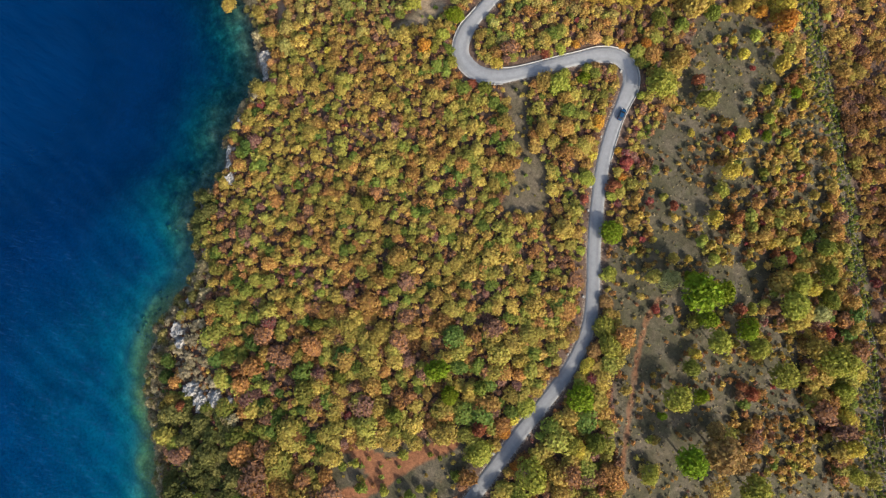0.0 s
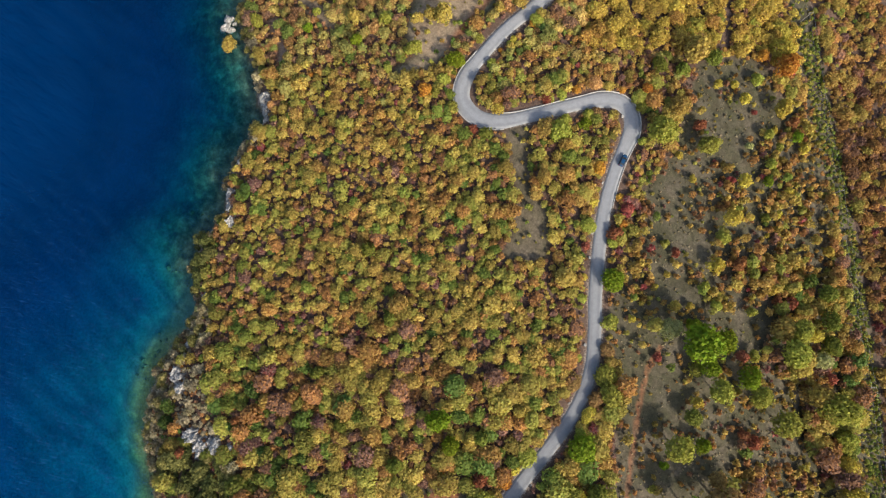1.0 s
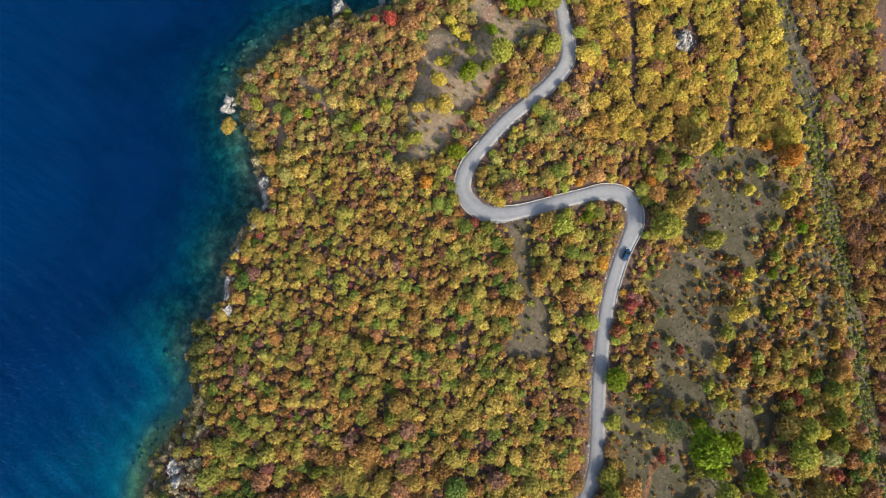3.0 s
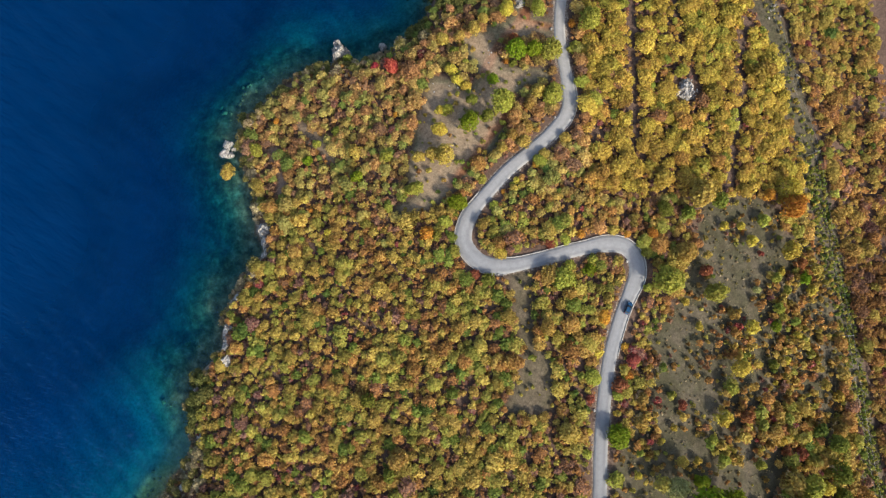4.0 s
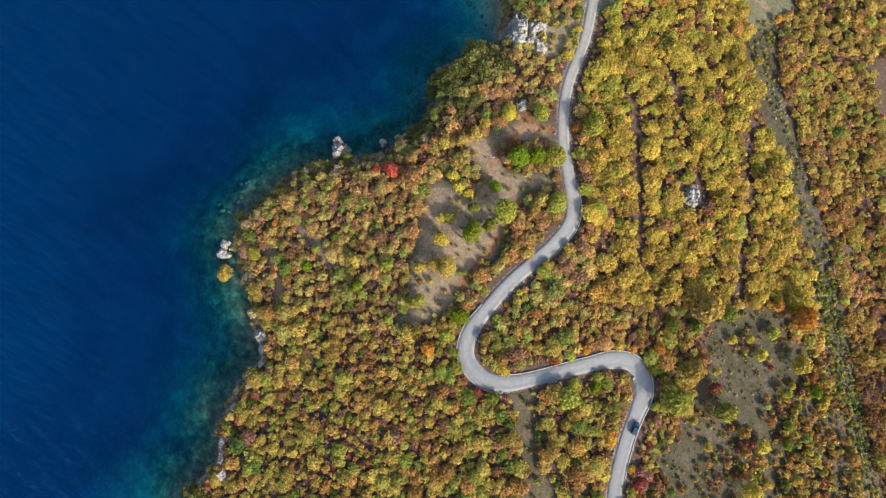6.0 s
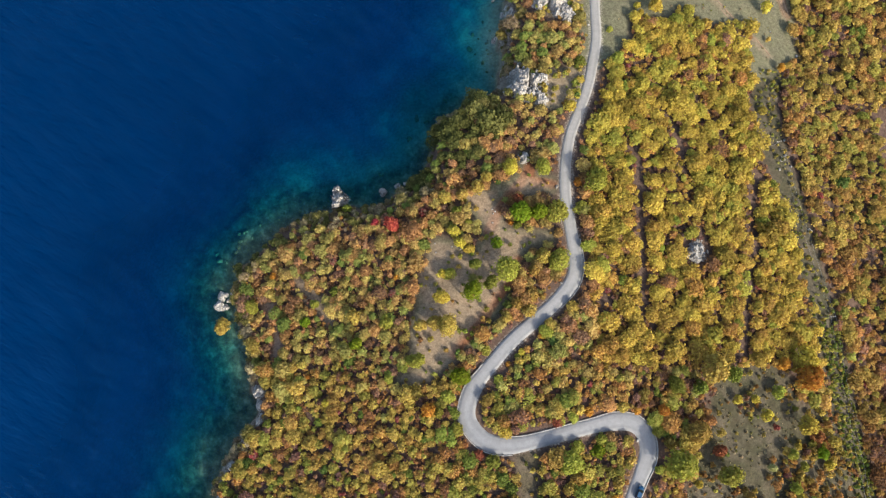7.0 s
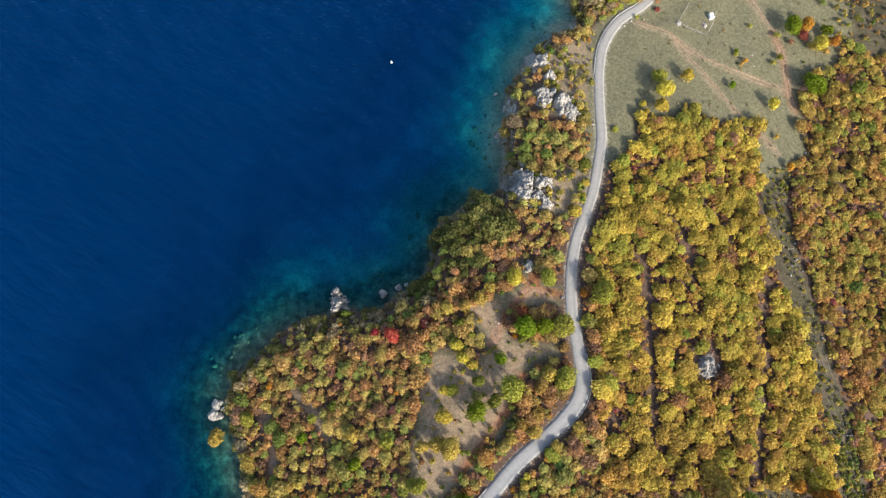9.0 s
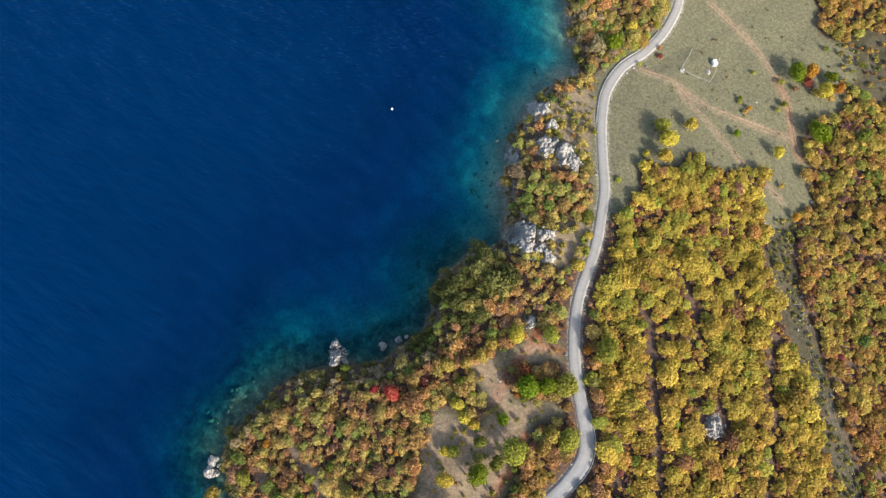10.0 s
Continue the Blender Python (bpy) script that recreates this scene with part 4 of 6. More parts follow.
SPOT_GREEN = [(-15.9, 17.0, 2.1), (-7.9, 47.8, 1.6), (-7.8, 26.9, 2.3), (-20.7, 36.4, 2.5), (-28.5, 46.2, 1.8), (3.0, 32.2, 2.3), (-33.9, 38.2, 1.5), (-40.6, 77.8, 1.5), (-33.8, 67.0, 1.1), (-17.8, 93.2, 1.6), (-55.6, 57.3, 1.3), (-52.7, 59.5, 1.3), (8.2, 3.5, 2.1), (-10.3, -0.9, 1.8), (16.0, 3.5, 2.3), (3.8, 18.6, 1.9), (13.6, 22.1, 2.5), (18.4, 56.0, 2.3), (18.4, 51.3, 1.9), (15.0, 70.4, 2.3), (7.6, 67.8, 2.7), (2.1, 73.7, 2.1), (17.6, 62.7, 2.3), (20.3, 59.8, 2.1), (-6.7, -28.4, 1.6), (21.7, -35.0, 2.6), (18.3, -32.5, 1.9), (31.0, -42.6, 1.8), (109.3, 54.2, 1.5), (115.8, 54.6, 1.7), (69.0, 40.5, 1.6), (68.7, 76.4, 1.8)]
SPOT_GREEN_B = [(83.2, 17.0, 1.8), (60.6, 15.0, 1.4), (107.4, 38.9, 1.1), (85.3, 0.8, 3.6), (72.0, -7.1, 1.6), (95.8, -33.8, 2.2), (106.4, -53.8, 1.5), (129.8, -39.1, 2.5), (140.9, 10.5, 1.5), (138.4, -35.9, 2.1), (-69.5, 120.6, 3.0), (-41.3, 136.3, 1.4), (-24.9, 120.7, 1.1), (-31.8, 121.0, 0.9), (-17.8, 110.8, 2.4), (-55.9, 96.7, 1.7), (57.5, 123.5, 1.8), (61.2, 139.1, 1.3), (71.6, 134.5, 1.3), (116.1, 118.4, 1.5), (157.8, 135.7, 1.6), (28.8, 212.9, 2.1), (48.1, 202.1, 2.2), (159.5, 252.9, 2.6), (147.2, 272.3, 1.4)]
SPOT_ORANGE = [(-23.3, 74.2, 1.3), (-9.2, 42.6, 2.0), (-22.0, 59.3, 1.8), (-45.9, 92.6, 0.9), (-4.1, -6.5, 1.4), (-67.4, -6.8, 1.5), (-69.0, 2.8, 1.5), (-25.9, 15.3, 1.6), (-59.4, 82.3, 2.1), (-2.3, -39.4, 3.0), (24.4, -24.1, 2.3), (9.7, -29.2, 2.3), (103.5, 59.8, 1.6), (88.0, 47.5, 1.1), (81.7, 47.9, 1.3), (71.7, 58.3, 1.6), (60.6, 38.5, 1.2), (59.8, 16.8, 1.6), (103.9, 30.3, 2.2), (84.2, 36.3, 1.4), (103.1, -30.6, 1.6), (100.7, -40.3, 2.0), (127.6, -12.2, 1.7), (103.5, 67.5, 1.1), (116.0, 21.3, 1.7), (-58.2, 125.5, 1.6), (-62.2, 121.5, 1.8), (-6.7, 129.5, 1.5), (-10.4, 124.2, 1.3), (0.9, 154.6, 2.3), (5.7, 155.1, 1.7), (49.7, 137.1, 1.5)]
SPOT_ORANGE_B = [(80.2, 156.0, 1.3), (108.2, 97.0, 1.9), (88.6, 115.5, 1.6), (157.4, 178.6, 1.2), (45.2, 252.8, 2.0), (41.2, 252.8, 1.8), (32.1, 221.4, 2.3), (39.5, 217.3, 2.3), (43.3, 216.0, 2.1), (64.2, 206.5, 1.5), (137.5, 259.8, 1.8), (112.3, 245.5, 1.0), (143.0, 239.2, 1.8), (147.1, 206.9, 1.6), (79.1, 155.0, 0.9)]
SPOT_RUST = [(-74.6, 1.0, 1.1), (-71.6, 17.7, 1.3), (-62.9, 4.7, 1.1), (-15.4, -31.1, 2.1), (-3.2, -36.8, 1.9), (66.0, 60.9, 1.9), (65.5, -6.2, 1.4), (94.9, -31.2, 2.0), (67.5, 28.5, 1.1), (134.3, -14.2, 1.5), (82.5, 21.9, 1.3), (98.6, -45.5, 3.1), (-51.1, 116.8, 2.3), (-30.0, 99.6, 1.3), (-19.4, 94.7, 1.5), (-44.4, 91.7, 1.0), (-57.2, 82.7, 2.1), (-3.9, 146.2, 1.7), (2.8, 164.2, 1.7), (9.6, 160.2, 1.7), (65.7, 119.8, 0.9), (94.7, 126.3, 1.1), (54.0, 147.0, 0.9), (86.1, 108.8, 1.1), (142.7, 139.4, 1.2), (140.4, 109.5, 1.7), (81.6, 272.7, 1.0), (30.5, 227.6, 2.3), (133.3, 255.7, 1.2)]
SPOT_CRIMSON = [(-37.1, 29.4, 1.1), (-26.2, 3.6, 1.1), (-6.9, 25.0, 1.2), (2.1, 24.0, 1.1), (-31.6, 56.9, 0.9), (-29.9, 49.1, 1.1), (-28.5, -37.0, 1.6), (59.9, 45.9, 1.9), (63.9, 54.3, 1.2), (59.7, 41.2, 1.4), (94.8, 53.5, 1.1), (107.4, 54.8, 1.1), (105.6, 23.9, 1.3), (56.5, 29.3, 1.4), (99.8, -30.4, 1.3), (130.1, -34.5, 1.3), (83.0, 120.1, 1.1), (104.7, 121.8, 1.1), (77.1, 271.8, 1.2), (65.6, 200.8, 0.9), (64.9, 163.2, 0.7)]
SPOT_PURPLE = [(-44.5, 8.8, 1.1), (-1.5, 37.7, 0.9), (-37.1, 12.7, 1.1), (-35.4, 54.2, 1.1), (-52.4, 32.8, 1.5), (-60.4, 30.3, 1.7), (-1.5, 18.6, 1.6), (-17.5, 0.9, 1.4), (12.8, 34.8, 1.2), (9.2, 27.5, 1.4), (14.3, 0.9, 1.4), (-38.3, 130.5, 1.7), (-28.1, 128.9, 1.1), (-17.1, 119.4, 1.5), (52.6, 120.6, 1.4), (69.7, 122.7, 1.3), (77.7, 149.7, 1.3)]
SPOT_OCHRE = [(-38.4, 12.2, 2.4), (12.4, -16.4, 1.6), (-14.5, -26.9, 2.3), (-4.0, -30.1, 2.1), (89.7, 32.7, 1.6), (98.7, 33.9, 1.4), (101.1, 19.1, 2.0), (93.1, 10.8, 1.4), (106.8, 10.0, 1.5), (106.2, 17.4, 1.5), (107.8, 24.9, 2.0), (114.1, 24.1, 2.0), (116.8, -7.4, 3.2), (104.1, -4.6, 1.6), (86.4, -58.7, 3.6), (118.3, -16.6, 2.6), (130.5, 17.9, 1.9), (134.9, 12.3, 1.7), (134.3, 0.9, 2.5), (-54.6, 122.1, 1.6), (-15.9, 107.8, 1.7), (22.7, 144.2, 1.3), (90.9, 98.6, 2.6), (43.5, 204.2, 1.3), (65.8, 193.0, 2.8), (146.3, 251.6, 1.6), (153.1, 251.8, 1.8), (164.0, 271.7, 1.6), (132.4, 220.7, 2.6), (122.0, 216.0, 1.2), (140.8, 207.9, 2.4), (110.6, 201.8, 1.7)]
SPOT_PALE = [(66.8, 6.1, 3.0)]
SPOT_OLIVE = [(27.9, 209.0, 2.5), (35.1, 205.8, 2.3), (23.4, 207.0, 2.2)]
SPOT_YELLOW_CAPE = [(17.0, 185.4, 1.7), (21.7, 178.1, 1.9), (44.6, 184.6, 2.2), (43.9, 189.2, 1.7), (30.9, 132.3, 1.6)]
SPOT_LIME_CAPE = [(29.6, 179.2, 1.7), (37.5, 179.3, 1.5), (0.9, 126.0, 2.0), (9.3, 123.8, 2.0)]
SPOT_OCHRE_CAPE = [(25.8, 184.8, 2.2), (39.3, 176.2, 1.9), (29.9, 128.4, 2.6)]
SPOT_ORANGE_CAPE = [(-0.5, 151.1, 1.9), (2.5, 152.1, 1.7), (5.5, 152.7, 2.0), (8.8, 153.8, 1.8), (11.3, 155.6, 1.9), (13.7, 156.3, 2.1), (-4.1, 150.5, 1.8)]
SPOT_BROWN_CAPE = [(11.9, 180.1, 1.9), (16.6, 169.9, 2.4), (22.5, 171.9, 2.2), (27.5, 175.9, 1.9), (18.5, 165.5, 2.1), (8.7, 163.8, 2.1), (5.8, 160.6, 1.7)]
SPOT_OLIVE_CAPE = [(7.8, 168.2, 1.9), (-1.1, 171.4, 2.1), (-3.1, 165.0, 1.9), (-5.1, 159.8, 2.3), (-0.1, 156.2, 1.7), (-9.1, 156.5, 2.3), (-12.9, 149.3, 1.7), (-19.0, 148.0, 1.7)]
SPOTS = [(tint, x, y, r) for tint, lists in ((0.56, (SPOT_YELLOW_CAPE,)), (0.71, (SPOT_LIME_CAPE,)), (0.42, (SPOT_OCHRE_CAPE,)), (0.35, (SPOT_ORANGE_CAPE,)), (0.14, (SPOT_BROWN_CAPE,)), (0.93, (SPOT_OLIVE_CAPE,)), (0.56, (SPOT_YELLOW, SPOT_YELLOW_B, SPOT_YELLOW_C,)), (0.71, (SPOT_LIME, SPOT_LIME_B, SPOT_LIME_C,)), (0.87, (SPOT_GREEN, SPOT_GREEN_B,)), (0.33, (SPOT_ORANGE, SPOT_ORANGE_B,)), (0.2, (SPOT_RUST,)), (0.015, (SPOT_CRIMSON,)), (0.08, (SPOT_PURPLE,)), (0.45, (SPOT_OCHRE,)), (0.66, (SPOT_PALE,)), (0.92, (SPOT_OLIVE,))) for l in lists for x, y, r in l]
tree_rng = np.random.default_rng(5)
SHAPES = {}


def crown_mesh(kind, variant):
    """A shared crown mesh in one leaf colour."""
    if (kind, variant) not in SHAPES:
        rng = np.random.default_rng(40 + variant)
        big = variant % 2
        q = crown_shape(rng, 1300 if big else 520, 0.09 if big else 0.142, 18 if big else 9).reshape(-1, 3)
        SHAPES[kind, variant] = mesh_from("crown", q, np.arange(len(q)).reshape(-1, 3), [MAT[kind]])
    return SHAPES[kind, variant]


tq = trunk_shape(5, 6).reshape(-1, 3)
TRUNK = mesh_from("trunk", tq, np.arange(len(tq)).reshape(-1, 3), [MAT["bark"]])


def tree(kind, x, y, r, stature=1.0):
    tall = stature * tree_rng.uniform(1.0, 1.3) * (1.2 if r > 3 else 1.1)
    base = new("tree")
    beside = float(near(np.float64(x), np.float64(y), ROAD_LINE)) < 8
    tall *= 0.75 if beside else 1.0
    lift = (0.22 if beside else 0.75 if x > 64 and y < 60 and r > 2.7 else 0.36) * r * tall
    base.matrix_world = pose(x, y, float(height(x, y)) + lift, 0, 0, tree_rng.uniform(0, 360))
    base.scale = (r * 1.1, r * 1.1, r * tall)
    part("trunk", TRUNK, None, base)
    part("crown", crown_mesh(kind, int(tree_rng.integers(0, 3)) * 2 + (r > 2.7)), None, base)
    return tagged(base, LABELS[kind], "tree", "autumn trees")


for kind, x, y, r in SINGLE:
    tree(kind, x, y, r)

# woods and scrub
OUTCROPS = [(84, 133.5, 3.2), (84, 114, 1.3), (122.6, 175.3, 0.7), (120.6, 167.9, 1.0), (121.8, 169.3, 0.7), (123.8, 165.4, 0.5), (118.8, 164.0, 0.5), (128, 142, 0.8), (133.8, 210.5, 0.6), (109.2, 210.5, 1.2), (107.6, 208.6, 0.8), (112.9, 201.6, 0.7)]
CLIFFS_SOUTH = [(-90, -11, 3.0), (-88, -15.5, 2.6), (-82.5, -30.5, 3.3), (-79, -34, 3.3), (-73.5, -33, 3.2), (-68, -34, 1.8), (-93, -22, 1.2), (-83, -61, 1.9), (-79, -63, 1.6), (-98, -18, 0.9), (-98, -24, 0.9), (-63, 86, 2.4), (-63, 82, 2.0), (-62, 77, 1.6), (-74.6, 51, 2.1), (-74, 46, 2.2), (-72.8, 41, 2.1), (-70.8, 62.5, 1.7), (-81.5, 15, 1.7), (-87.5, -1, 1.5)]
CLIFFS_NORTH = [(33.9, 244.2, 3.4), (31.9, 247.9, 1.7), (38.4, 237.5, 2.2), (35.9, 229.3, 3.4), (42.6, 225.7, 3.6), (44.8, 222.6, 2.8), (22.9, 229.1, 1.2), (24.3, 226.1, 1.8), (19.1, 218.3, 1.0), (26.6, 196.5, 3.7), (27.0, 191.7, 3.4), (33.3, 195.7, 2.6), (23.9, 193.5, 2.4), (27.1, 203.4, 1.2), (33.9, 187.8, 2.1), (31.6, 190.5, 1.8), (27, 166, 1.8)]
CONIFER = [(3, 172, 12, 11), (-11, 161, 11, 5), (13, 183, 9, 9), (-86, -40, 9, 6), (-75, -44, 12, 9), (-70, -56, 12, 10), (-83, -62, 8, 10), (-84, 31, 6, 9), (-86, 22, 4, 6)]
rng = np.random.default_rng(11)
fx, fy = scatter(-112, 176, -78, 304, 2.05, rng)
fs = shore(fx, fy)
clear = np.maximum.reduce([depth_in(fx, fy, r) for r in (GRASSLAND, NORTH_CLEARING, MEADOW, RED_CLEARING, GAP_CLEARING, ROCK_CLEARING, LEDGE_CLEARING)])
clear = np.maximum(clear, 5.0 + 1.4 * step(150, 165, fy) - near(fx, fy, STRIP))
clear = np.maximum(clear, np.where(blob(fx, fy, [(51.5, 115.5, 4, 4)]) > 0.4, 2.0, -9))
clear = np.maximum.reduce([clear] + [w - near(fx, fy, l) for w, l in zip((2.6 + 1.1 * ripple(fx, fy, 5, 23), 1.5), SCREE)])
gap = np.minimum.reduce([near(fx, fy, l) for l in (ROW_GAP_A, ROW_GAP_B, ROW_GAP_C)])
COPSE = [(138, -5, 5, 30), (134, 40, 4, 30), (118, -2, 15, 12), (122, 12, 14, 9), (126, -26, 9, 14), (133, -45, 5, 18), (108, 23, 16, 6), (50, -60, 7, 16)]
clear = np.where((blob(fx, fy, COPSE) > 0.4) & (near(fx, fy, STRIP) > 4.3), -1.0, clear)
clear = np.maximum(clear, np.where(blob(fx, fy, [(166, 266, 15, 17)]) > 0.4, 2.0, -9))
bare = blob(fx, fy, BARE)
dark = blob(fx, fy, CONIFER)
free = (fs > np.where(fy > 95, 0.25, 0.8)) & (blob(fx, fy, BEACHES) < 0.25) & (near(fx, fy, ROAD_LINE) > half + np.where((fy > 140) & (fy < 255), 3.0, 1.9)) & (clear + 1.2 * ripple(fx, fy, 6, 20) < 0.2)
free &= rng.random(len(fx)) > np.where(fy > 150, 0.68, 0.3) * bare
free &= (fx < 163) | (fy > 190)
free &= rng.random(len(fx)) > 0.06 + 0.2 * (ripple(fx, fy, 9, 22) > 0.5)
for x, y, r in CLIFFS_SOUTH + CLIFFS_NORTH + OUTCROPS:
    free &= np.hypot(fx - x, fy - y) > r * (1.3 if x > 80 or 30 < y < 100 else 0.95) + (1.4 if r > 3 and x > 80 else 0)
for _, x, y, r in SINGLE:
    free &= np.hypot(fx - x, fy - y) > r * 0.85
fx, fy, fs, bare, dark, gap = fx[free], fy[free], fs[free], bare[free], dark[free], gap[free]
east = fx > np.interp(fy, [p[1] for p in EAST_TRACK], [p[0] for p in EAST_TRACK])
ne = (fy > 96) & (fx > np.maximum(48, np.interp(fy, [p[1] for p in ROAD_NORTH], [p[0] for p in ROAD_NORTH]))) & ~east
coastal = (fs < 4.5 + 4 * step(120, 140, fy) * step(190, 180, fy) + 5 * step(20, 0, fy) + 3 * ripple(fx, fy, 8, 27)) | ((bare > 0.5) & (fy < 150)) | (dark > 0.45)
coastal |= (fy > 150) & (fs < 16) & (rng.random(len(fx)) < 0.2)
coastal &= ~ne & ~east
south = step(18, -32, fy) * ~ne * ~east
dice = rng.random(len(fx))
tint = 0.53 + 0.09 * step(-25, -60, fx) * step(80, 50, fy) + 0.1 * ripple(fx, fy, 17, 31) + 0.1 * ripple(fx, fy, 4.5, 32) + rng.normal(0, 0.1, len(fx)) + 0.06 * step(10, -20, fy) - 0.05 * step(95, 120, fy)
tint = np.where(dice < 0.24 - 0.01 * step(92, 115, fy) + 0.2 * ripple(fx, fy, 10, 35) + 0.08 * south, rng.uniform(0.1, 0.38, len(fx)), tint)
tint = np.where((dice > 0.992) & ~ne & (fy < 92), rng.uniform(0.0, 0.06, len(fx)), tint)
tint = np.where((dice > 0.84) & (dice < 0.93), tint + 0.27, tint)
tint = np.where(ne, 0.545 - 0.09 * step(175, 100, fy) + 0.08 * ripple(fx, fy, 6, 33) + rng.normal(0, 0.055, len(fx)) + 0.2 * (dice > 0.93) - 0.26 * (dice < 0.08), tint)
tint = np.where(east, 0.345 + 0.155 * step(60, 170, fy) + 0.1 * ripple(fx, fy, 7, 34) + rng.normal(0, 0.1, len(fx)) + 0.28 * (dice > 0.93) - 0.2 * (dice < 0.1), tint)
greener = np.exp(-((fx - 14) / 14) ** 2 - ((fy - 45) / 28) ** 2) + 0.6 * np.exp(-((fx + 20) / 25) ** 2 - ((fy - 25) / 20) ** 2)
tint = np.clip(tint + 0.12 * greener * ~ne + 0.1 * step(196, 206, fy) * ~ne * ~east, 0.0, 1.0)
tint = np.where(coastal, np.clip(0.5 + 0.1 * step(150, 190, fy) + 0.22 * step(105, 95, fy) + 0.35 * bare - 0.6 * dark + rng.normal(0, 0.22, len(fx)), 0, 1), tint)
grown = 1 + 0.4 * step(0.05, 0.6, ripple(fx, fy, 11, 39)) * ~ne * ~east + 0.75 * south + 0.22 * step(92, 115, fy) * ~ne * ~east + 0.5 * ne + 0.2 * east * ~ne
grown = np.where(coastal, 1.05 + 0.5 * dark + 0.3 * step(150, 190, fy), grown)
size = np.clip(1.4 * np.exp(rng.normal(0, 0.32, len(fx))), 0.8, 2.8) * grown * np.where(bare > 0.4, 0.85, 1.0)
rows = np.sin(2 * math.pi * (fx + 0.03 * fy + 2.5 * ripple(fx, fy, 14, 36)) / 9.5)
low = rng.random(len(fx)) > np.where(ne | east, 0.8, grown ** -1.0)
low |= (gap < 1.7) | (ne & (rows > 0.9) & (ripple(fx, fy, 11, 37) > -0.2)) | ((east | ne) & (ripple(fx, fy, 7, 38) > 0.7)) | (rng.random(len(fx)) < 0.08)
size = np.where(low, rng.uniform(0.7, 1.03, len(fx)), size)
tint = np.where(low & (rng.random(len(fx)) < 0.75) & ~coastal, np.clip(0.22 + 0.14 * ne + 0.12 * east + rng.normal(0, 0.09, len(fx)), 0.1, 1), tint)
kept = (gap > 0.55 + 0.62 * size) | (low & (gap > 0.6) & (rng.random(len(fx)) < 0.5))
fx, fy, tint, size, coastal = (a[kept] for a in (fx, fy, tint, size, coastal))
def off_road(x, y, r):
    """Moves a tree back from the road's edge."""
    j = int(np.argmin(np.hypot(ROAD_LINE[:, 0] - x, ROAD_LINE[:, 1] - y)))
    away = np.array((x, y)) - ROAD_LINE[j]
    d = float(np.linalg.norm(away))
    need = half * ROAD_SCALE[j] + 0.75 * r + 0.4
    return (x, y) if d > need else tuple(ROAD_LINE[j] + away / d * need)


SPOTS = [(tint, *off_road(x, y, r), r) for tint, x, y, r in SPOTS]
spot = np.array(SPOTS)
hidden = np.zeros(len(fx), bool)
for _, x, y, r in SPOTS:
    hidden |= (np.hypot(fx - x, fy - y) < 0.8 * r) | ((np.hypot(fx - x, fy - y) < 1.15 * r + 0.5) & (size > 1.3 * r))
fx, fy, tint, size, coastal = (a[~hidden] for a in (fx, fy, tint, size, coastal))
fx, fy = np.concatenate([fx, spot[:, 1]]), np.concatenate([fy, spot[:, 2]])
tint, size, coastal = np.concatenate([tint, spot[:, 0] + rng.normal(0, 0.012, len(spot))]), np.concatenate([size, spot[:, 3] * 1.08]), np.concatenate([coastal, np.zeros(len(spot), bool)])
east = fx > np.interp(fy, [p[1] for p in EAST_TRACK], [p[0] for p in EAST_TRACK])
ne = (fy > 96) & (fx > np.maximum(48, np.interp(fy, [p[1] for p in ROAD_NORTH], [p[0] for p in ROAD_NORTH]))) & ~east
cape = fy + rng.normal(0, 7, len(fx)) > 94
field = inside(fx, fy, GRASSLAND)
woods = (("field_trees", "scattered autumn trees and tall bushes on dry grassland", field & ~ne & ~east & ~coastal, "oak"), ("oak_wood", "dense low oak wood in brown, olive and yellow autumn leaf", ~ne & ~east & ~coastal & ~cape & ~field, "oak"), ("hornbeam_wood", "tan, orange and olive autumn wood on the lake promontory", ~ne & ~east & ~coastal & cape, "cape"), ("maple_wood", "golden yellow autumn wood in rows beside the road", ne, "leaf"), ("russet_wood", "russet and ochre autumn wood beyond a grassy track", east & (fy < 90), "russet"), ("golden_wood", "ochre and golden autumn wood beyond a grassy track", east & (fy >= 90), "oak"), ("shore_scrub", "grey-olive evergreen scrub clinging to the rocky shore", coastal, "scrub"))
roadside = near(fx, fy, ROAD_LINE)
single = np.argsort(roadside + 100 * (coastal | (size < 1.1)))[:100]
for i in single:
    t = tint[i] + 0.04 * math.sin(7.0 * i)
    tree("rust" if t < 0.16 else "brown" if t < 0.3 else "orange" if t < 0.37 else "ochre" if t < 0.5 else "yellow" if t < 0.6 else "lime" if t < 0.8 else "olive", float(fx[i]), float(fy[i]), float(size[i]), 0.72)
left = np.ones(len(fx), bool)
left[single] = False
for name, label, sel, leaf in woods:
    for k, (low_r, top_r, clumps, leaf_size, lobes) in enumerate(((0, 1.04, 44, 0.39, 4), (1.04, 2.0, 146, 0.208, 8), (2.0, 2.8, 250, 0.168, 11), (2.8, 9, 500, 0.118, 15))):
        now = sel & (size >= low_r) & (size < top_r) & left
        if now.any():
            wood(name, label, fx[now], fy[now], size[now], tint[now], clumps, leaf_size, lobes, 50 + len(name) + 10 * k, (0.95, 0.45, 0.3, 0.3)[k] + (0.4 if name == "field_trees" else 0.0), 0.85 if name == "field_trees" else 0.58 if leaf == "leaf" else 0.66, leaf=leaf)

